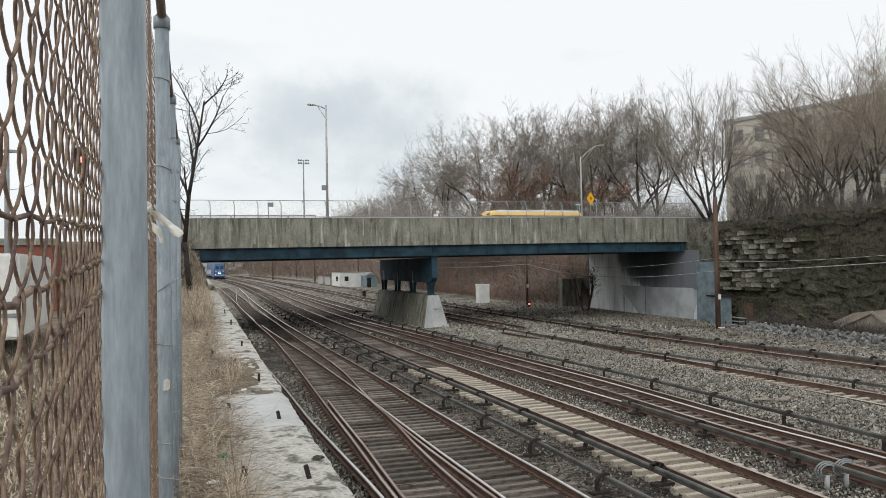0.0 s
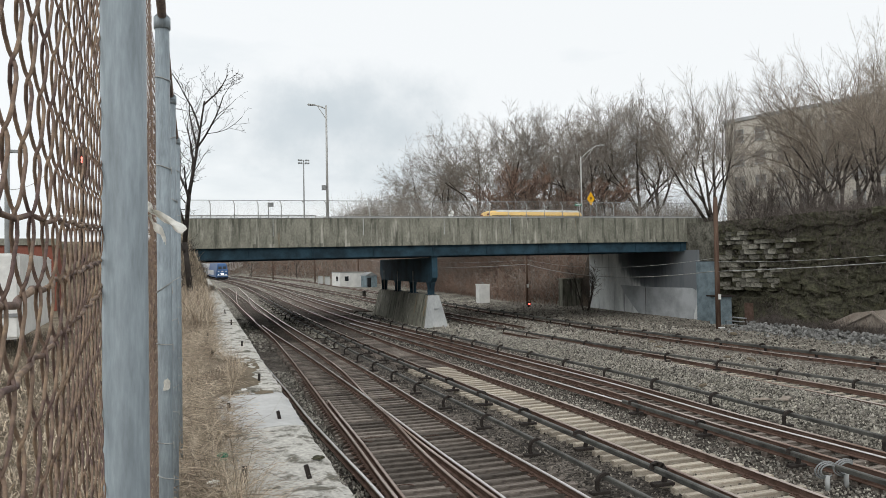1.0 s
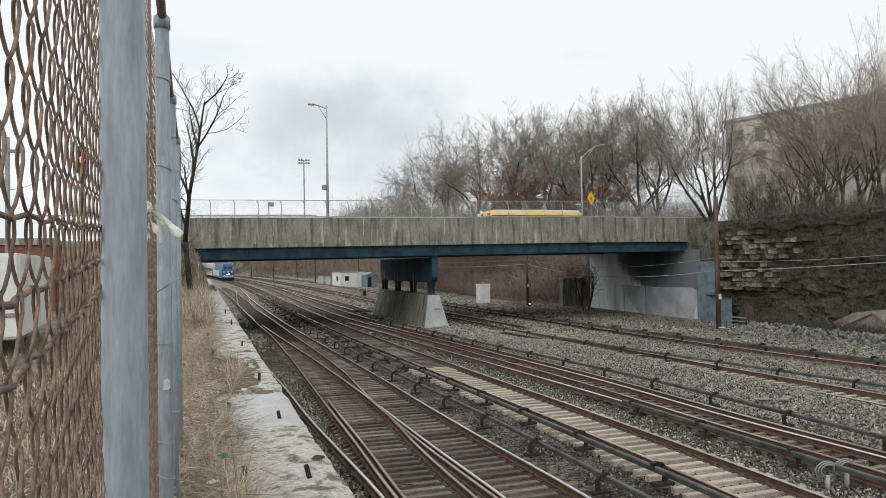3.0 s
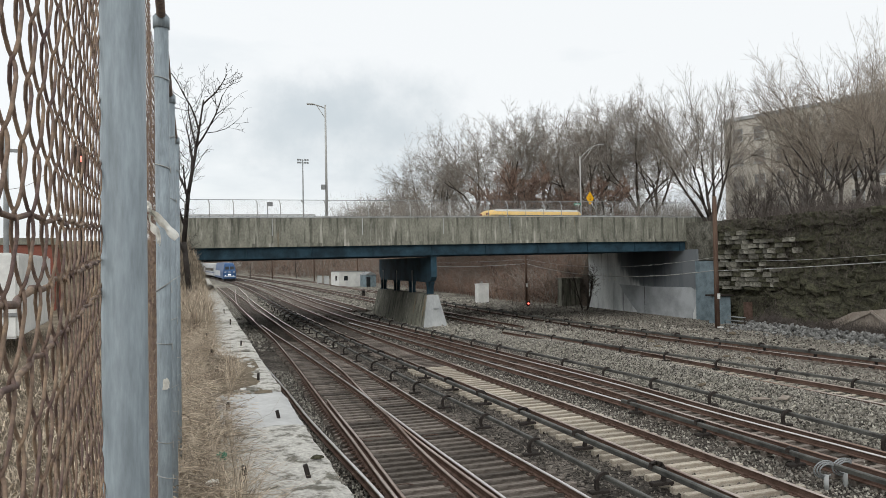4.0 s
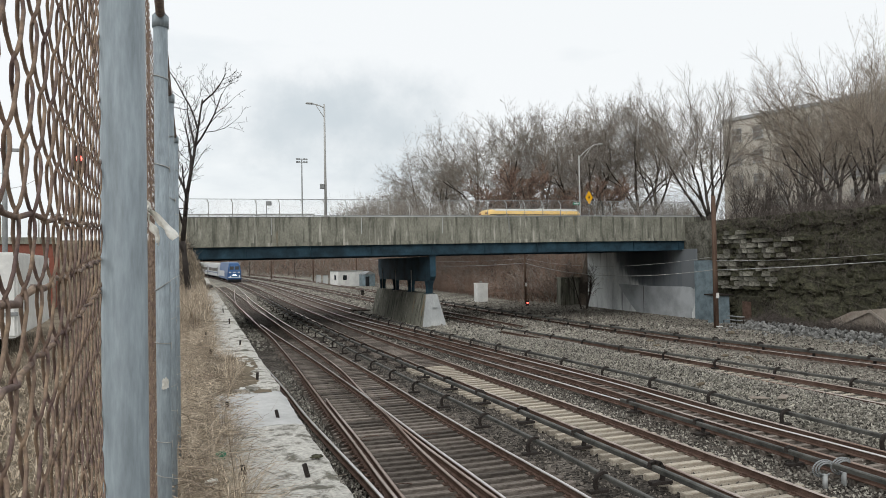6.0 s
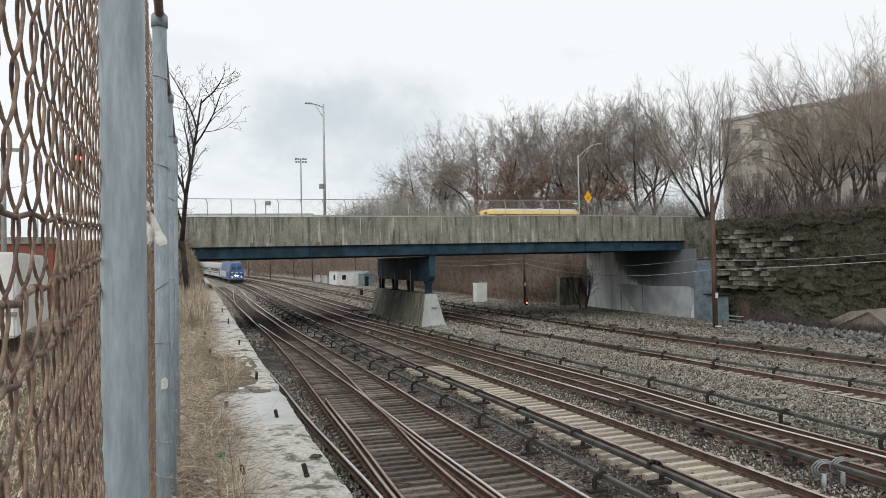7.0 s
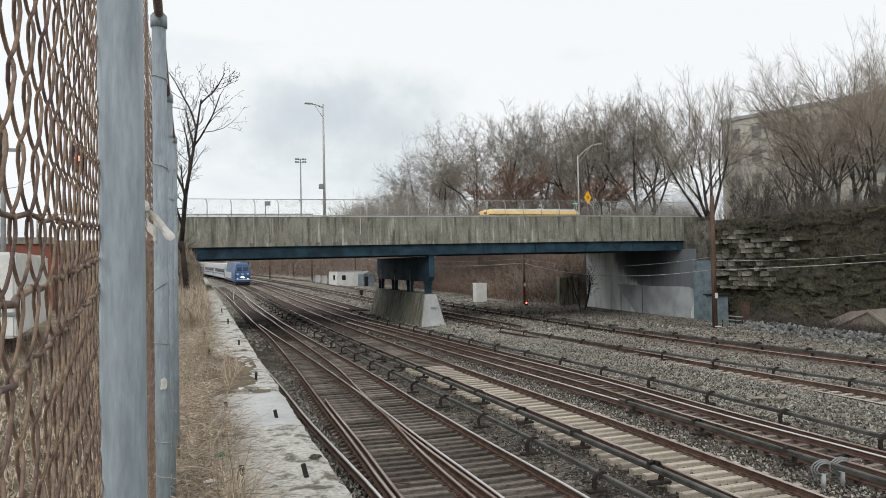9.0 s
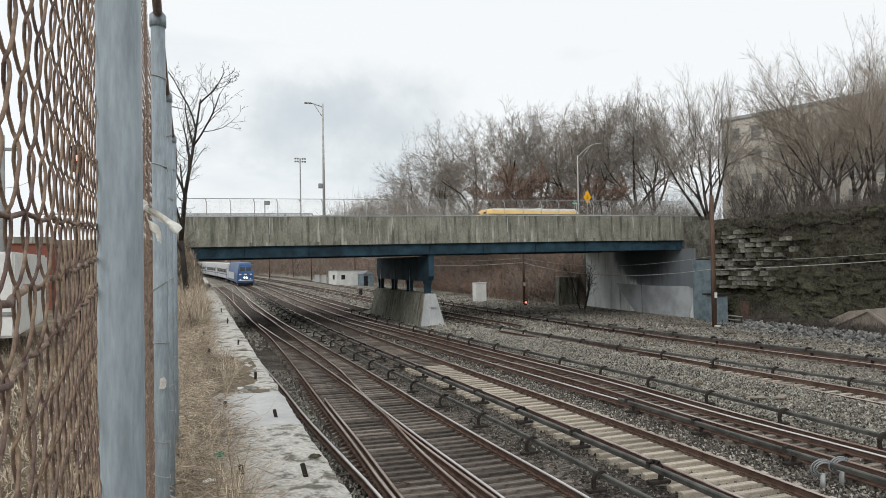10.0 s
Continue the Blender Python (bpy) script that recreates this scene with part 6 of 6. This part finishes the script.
boxes("roof", [(-5.3, 8.3, -0.3, 8.3, 4.605, 4.9)], M_redbrick, low)

# ---------------------------------------------------------------- things behind the fence
shelter = empty("white_trailer", (-5.6, 17.5, 3.0), 4, "long white trailer body behind the fence", "trailer")
boxes("body", [(-3.5, 2.0, -1.2, 4.2, 0.4, 2.15)], M_white, shelter, bevel=0.05)
boxes("trim", [(-3.52, 2.02, -1.23, -1.205, 0.85, 0.93)], M_grey, shelter)
boxes("wheel_block", [(-2.5, -1.9, -1.1, -0.5, 0, 0.395), (1.0, 1.6, -1.1, -0.5, 0, 0.395)], M_black, shelter)
cabn = empty("equipment_cabinet", (-3.2, 11.7, 2.98), 0, "teal-grey metal equipment cabinet in dry grass", "cabinet")
boxes("body", [(-0.45, 0.3, -0.3, 0.3, 0, 1.2)], M_bluegrey, cabn, bevel=0.02)
boxes("door", [(-0.4, 0.25, -0.325, -0.304, 0.08, 1.12)], M_bluegrey, cabn)
sig = empty("signal_mast", (-3.17, 22.1, 3.0), 0, "dark signal mast with a lit red lamp", "signal")
tube_part("mast", [((0, 0, 0), (0, 0, 5.3), 0.06, 0.05)], M_bracket, sig)
boxes("head", [(-0.16, 0.16, -0.1, 0.1, 4.5, 5.25)], M_bracket, sig, bevel=0.03)
bm = bmesh.new()
bmesh.ops.create_uvsphere(bm, u_segments=12, v_segments=8, radius=0.085, matrix=Matrix.Translation((0, -0.13, 4.87)))
part("lamp", bm, M_red, sig, "lit red lamp")
tall = empty("utility_pole", (-5.9, 26, 3.0), 0, "slim grey utility pole beyond the fence", "utility pole", "utility poles")
tube_part("shaft", [((0, 0, -0.2), (0, 0, 6.1), 0.09, 0.07)], M_grey, tall, sides=10)
boxes("crossarm", [(-0.5, 0.5, -0.05, 0.05, 5.6, 5.7)], M_grey, tall)
cable("overhead_cable", [((-5.9, 26, 7.9), (-22, 27, 8.0), 0.1), ((-5.9, 26, 7.4), (-7.3, 40, 9.7), 0.2)], 0.012, "thin wires running to the pole beyond the fence")
wb2 = empty("brick_shop", (-14, 34, 3.0), 8, "low brown brick shop building beyond the fence", "building")
boxes("wall", [(-10, 8, 0, 8, 0, 2.9)], M_redbrick, wb2)
boxes("parapet", [(-10.1, 8.1, -0.1, 8.1, 2.905, 3.2)], M_conc, wb2)

# ---------------------------------------------------------------- train
ROUTE = [(10.0, 60), (8.9, 90), (8.7, 115), (8.3, 137), (7.0, 165), (4.5, 201), (0.6, 240), (-4.6, 280), (-11.6, 330)]
R_LINE = spline(ROUTE, 1.0)
RX, RY = [p[0] for p in R_LINE], [p[1] for p in R_LINE]


def on_route(y, length):
    """Pose of a car whose front stands at y, its tail further off."""
    x0, x1 = float(np.interp(y, RY, RX)), float(np.interp(y + length, RY, RX))
    z0, z1 = rise(y) + 0.18, rise(y + length) + 0.18
    return Matrix.Translation((x0, y, z0)) @ Matrix.Rotation(-math.atan2(x1 - x0, length), 4, "Z") @ Matrix.Rotation(math.atan2(z1 - z0, length), 4, "X")


loco = empty("locomotive", label="blue diesel passenger locomotive with lit headlights", category="locomotive")
bm = bmesh.new()
# slanted nose: profile along the length
prof = [(0.0, 0.35), (-0.05, 2.3), (0.3, 3.5), (0.55, 3.95), (1.0, 4.2), (1.8, 4.3), (21.0, 4.3), (21.0, 0.6), (3.0, 0.6)]
L = []
for sx in (-1, 1):
    L.append([bm.verts.new((sx * (1.5 if z < 3.4 else 1.36 if z < 3.9 else 1.02), y, z)) for y, z in prof])
bm.faces.new(L[0])
bm.faces.new(list(reversed(L[1])))
for i in range(len(prof)):
    j = (i + 1) % len(prof)
    bm.faces.new((L[0][i], L[0][j], L[1][j], L[1][i]))
bmesh.ops.bevel(bm, geom=[ed for ed in bm.edges if abs(ed.verts[0].co.x - ed.verts[1].co.x) < 0.5], offset=0.16, segments=3, affect="EDGES")
part("body", bm, M_loco, loco)
boxes("side_panel", [(-1.53, -1.505, 6.5, 20.8, 1.1, 2.4)], M_silver, loco, "silver side panel")
for s in (-1, 1):
    bm = bmesh.new()
    box(bm, min(s * 0.12, s * 1.0), max(s * 0.12, s * 1.0), -0.02, 0.05, 0.0, 0.75, m=Matrix.Translation((0, 0.07, 2.7)) @ Matrix.Rotation(radians(-16.3), 4, "X"))
    part("windscreen", bm, M_glass, loco)
    bm = bmesh.new()
    bmesh.ops.create_uvsphere(bm, u_segments=10, v_segments=8, radius=0.15, matrix=Matrix.Translation((s * 0.2, -0.03, 1.5)))
    part("headlight", bm, M_lamp, loco)
    bm = bmesh.new()
    bmesh.ops.create_uvsphere(bm, u_segments=10, v_segments=8, radius=0.06, matrix=Matrix.Translation((s * 0.95, -0.05, 1.25)))
    part("ditch_light", bm, M_lamp, loco)
for x, w in ((-0.95, 0.2), (0, 0.26), (0.95, 0.2)):
    boxes("emblem", [(x - w, x + w, -0.085, -0.06, 2.02, 2.22)], M_white, loco, "pale painted emblem")
boxes("stripe", [(-1.3, 1.3, -0.09, -0.055, 0.95, 1.08)], M_silver, loco, "silver stripe")
boxes("pilot", [(-1.35, 1.35, -0.15, 0.9, -0.05, 0.6)], M_black, loco, bevel=0.05)
boxes("coupler", [(-0.15, 0.15, -0.55, -0.16, 0.3, 0.6)], M_bracket, loco, bevel=0.03)
for y in (3.6, 16.6):
    boxes("bogie", [(-1.2, 1.2, y - 1.7, y + 1.7, 0.15, 0.595)], M_black, loco, bevel=0.05)
    for k in (-1.15, 1.15):
        for s in (-0.75, 0.75):
            vs, fs = tubes([((s - 0.06, y + k, 0.5), (s + 0.06, y + k, 0.5), 0.5, 0.5)], 18)
            obj_from("wheel", vs, fs, M_bracket, loco)


def make_coach():
    c = empty("passenger_coach", label="silver stainless-steel passenger coach with dark windows", category="coach", group="coaches of the train")
    bm = bmesh.new()
    box(bm, -1.5, 1.5, 0.15, 25.6, 0.75, 3.7, bevel=0.12)
    part("body", bm, M_silver, c)
    bm = bmesh.new()
    box(bm, -1.35, 1.35, 0.2, 25.5, 3.702, 4.0, bevel=0.14)
    part("roof", bm, M_white, c)
    for k in range(14):
        y = 2.6 + 1.5 * k
        boxes("window", [(-1.52, -1.505, y, y + 1.15, 2.0, 2.8)], M_glass, c, bevel=0.0)
    boxes("stripe", [(-1.525, -1.506, 0.3, 25.4, 1.55, 1.75)], M_loco, c, "blue stripe", 0.0)
    for y in (0.9, 23.6):
        boxes("door", [(-1.525, -1.506, y, y + 1.1, 0.9, 3.0)], M_grey, c, bevel=0.0)
    for y in (4.0, 21.6):
        boxes("bogie", [(-1.2, 1.2, y - 1.5, y + 1.5, 0.05, 0.745)], M_black, c, bevel=0.05)
    return c


coaches = [make_coach()]
for _ in range(3):
    coaches.append(copy_thing(coaches[0], Matrix.Identity(4)))

# torn plastic strips caught on the fence, blowing in the wind
rag = empty("torn_plastic_strips", (-0.172, 2.6, 4.985), 0, "torn pale plastic strips caught on the fence wire", "plastic scrap")


def flap(length, width, seed, name="strip"):
    vs, fs = [], []
    n, w = 12, 5
    for i in range(n + 1):
        s = i / n
        for j in range(w):
            t = j / (w - 1) - 0.5
            k = width * (0.6 + 0.6 * s) * (1 + 0.3 * noise.noise((s * 6, t, seed)))
            vs.append((length * s, t * 0.3 * k + 0.012 * math.sin(s * 5 + t * 5 + seed), t * k + 0.012 * noise.noise((s * 4, t * 3, seed))))
    for i in range(n):
        for j in range(w - 1):
            if i > n - 3 and noise.noise((i * 1.3, j * 2.1, seed)) > 0.15:
                continue
            a = i * w + j
            fs.append((a, a + 1, a + w + 1, a + w))
    return obj_from(name, vs, fs, M_plastic, rag, True)


flap_a, flap_b = flap(0.14, 0.024, 1.0), flap(0.115, 0.018, 2.5)
knot = crumpled("knot", (0, 0, 0), (0.012, 0.02, 0.022), M_plastic, "", "", 4)
knot.parent = rag
scrap = crumpled("tape_scrap", (-0.15, 3.325, 4.27), (0.025, 0.008, 0.03), M_plastic, "torn white tape stuck on the fence post", "tape", 6)


# ---------------------------------------------------------------- what moves
def motions():
    times = [0, 2, 4, 6, 8, 10]
    front = lambda t: 201.0 - 6.4 * t
    walk(loco, [(t, on_route(front(t), 21)) for t in times])
    for i, c in enumerate(coaches):
        walk(c, [(t, on_route(front(t) + 21.6 + 26.2 * i, 25.8)) for t in times])
    walk(van, [(t, pose(19.5 + 1.42 * t, 61.5, 6.4)) for t in times])
    a_dip = [(0, 42), (0.3, 55), (0.6, 70), (0.9, 28), (1.2, 52), (1.5, 44), (1.8, 75), (2.1, 25), (2.4, 58), (2.7, 50), (3.3, 40), (4.0, 48), (4.5, 38), (5.0, 50), (5.5, 40), (6.2, 55), (7.0, 68), (7.5, 76), (8.0, 62), (8.5, 60), (9.0, 52), (9.5, 46), (10.0, 36)]
    walk(flap_a, [(t, pose(0, 0, 0, 0, d, 8 * math.sin(t * 5))) for t, d in a_dip])
    walk(flap_b, [(t, pose(0, 0.01, -0.02, 0, min(86, d * 0.7 + 34), -10 * math.sin(t * 4))) for t, d in a_dip])


motions()
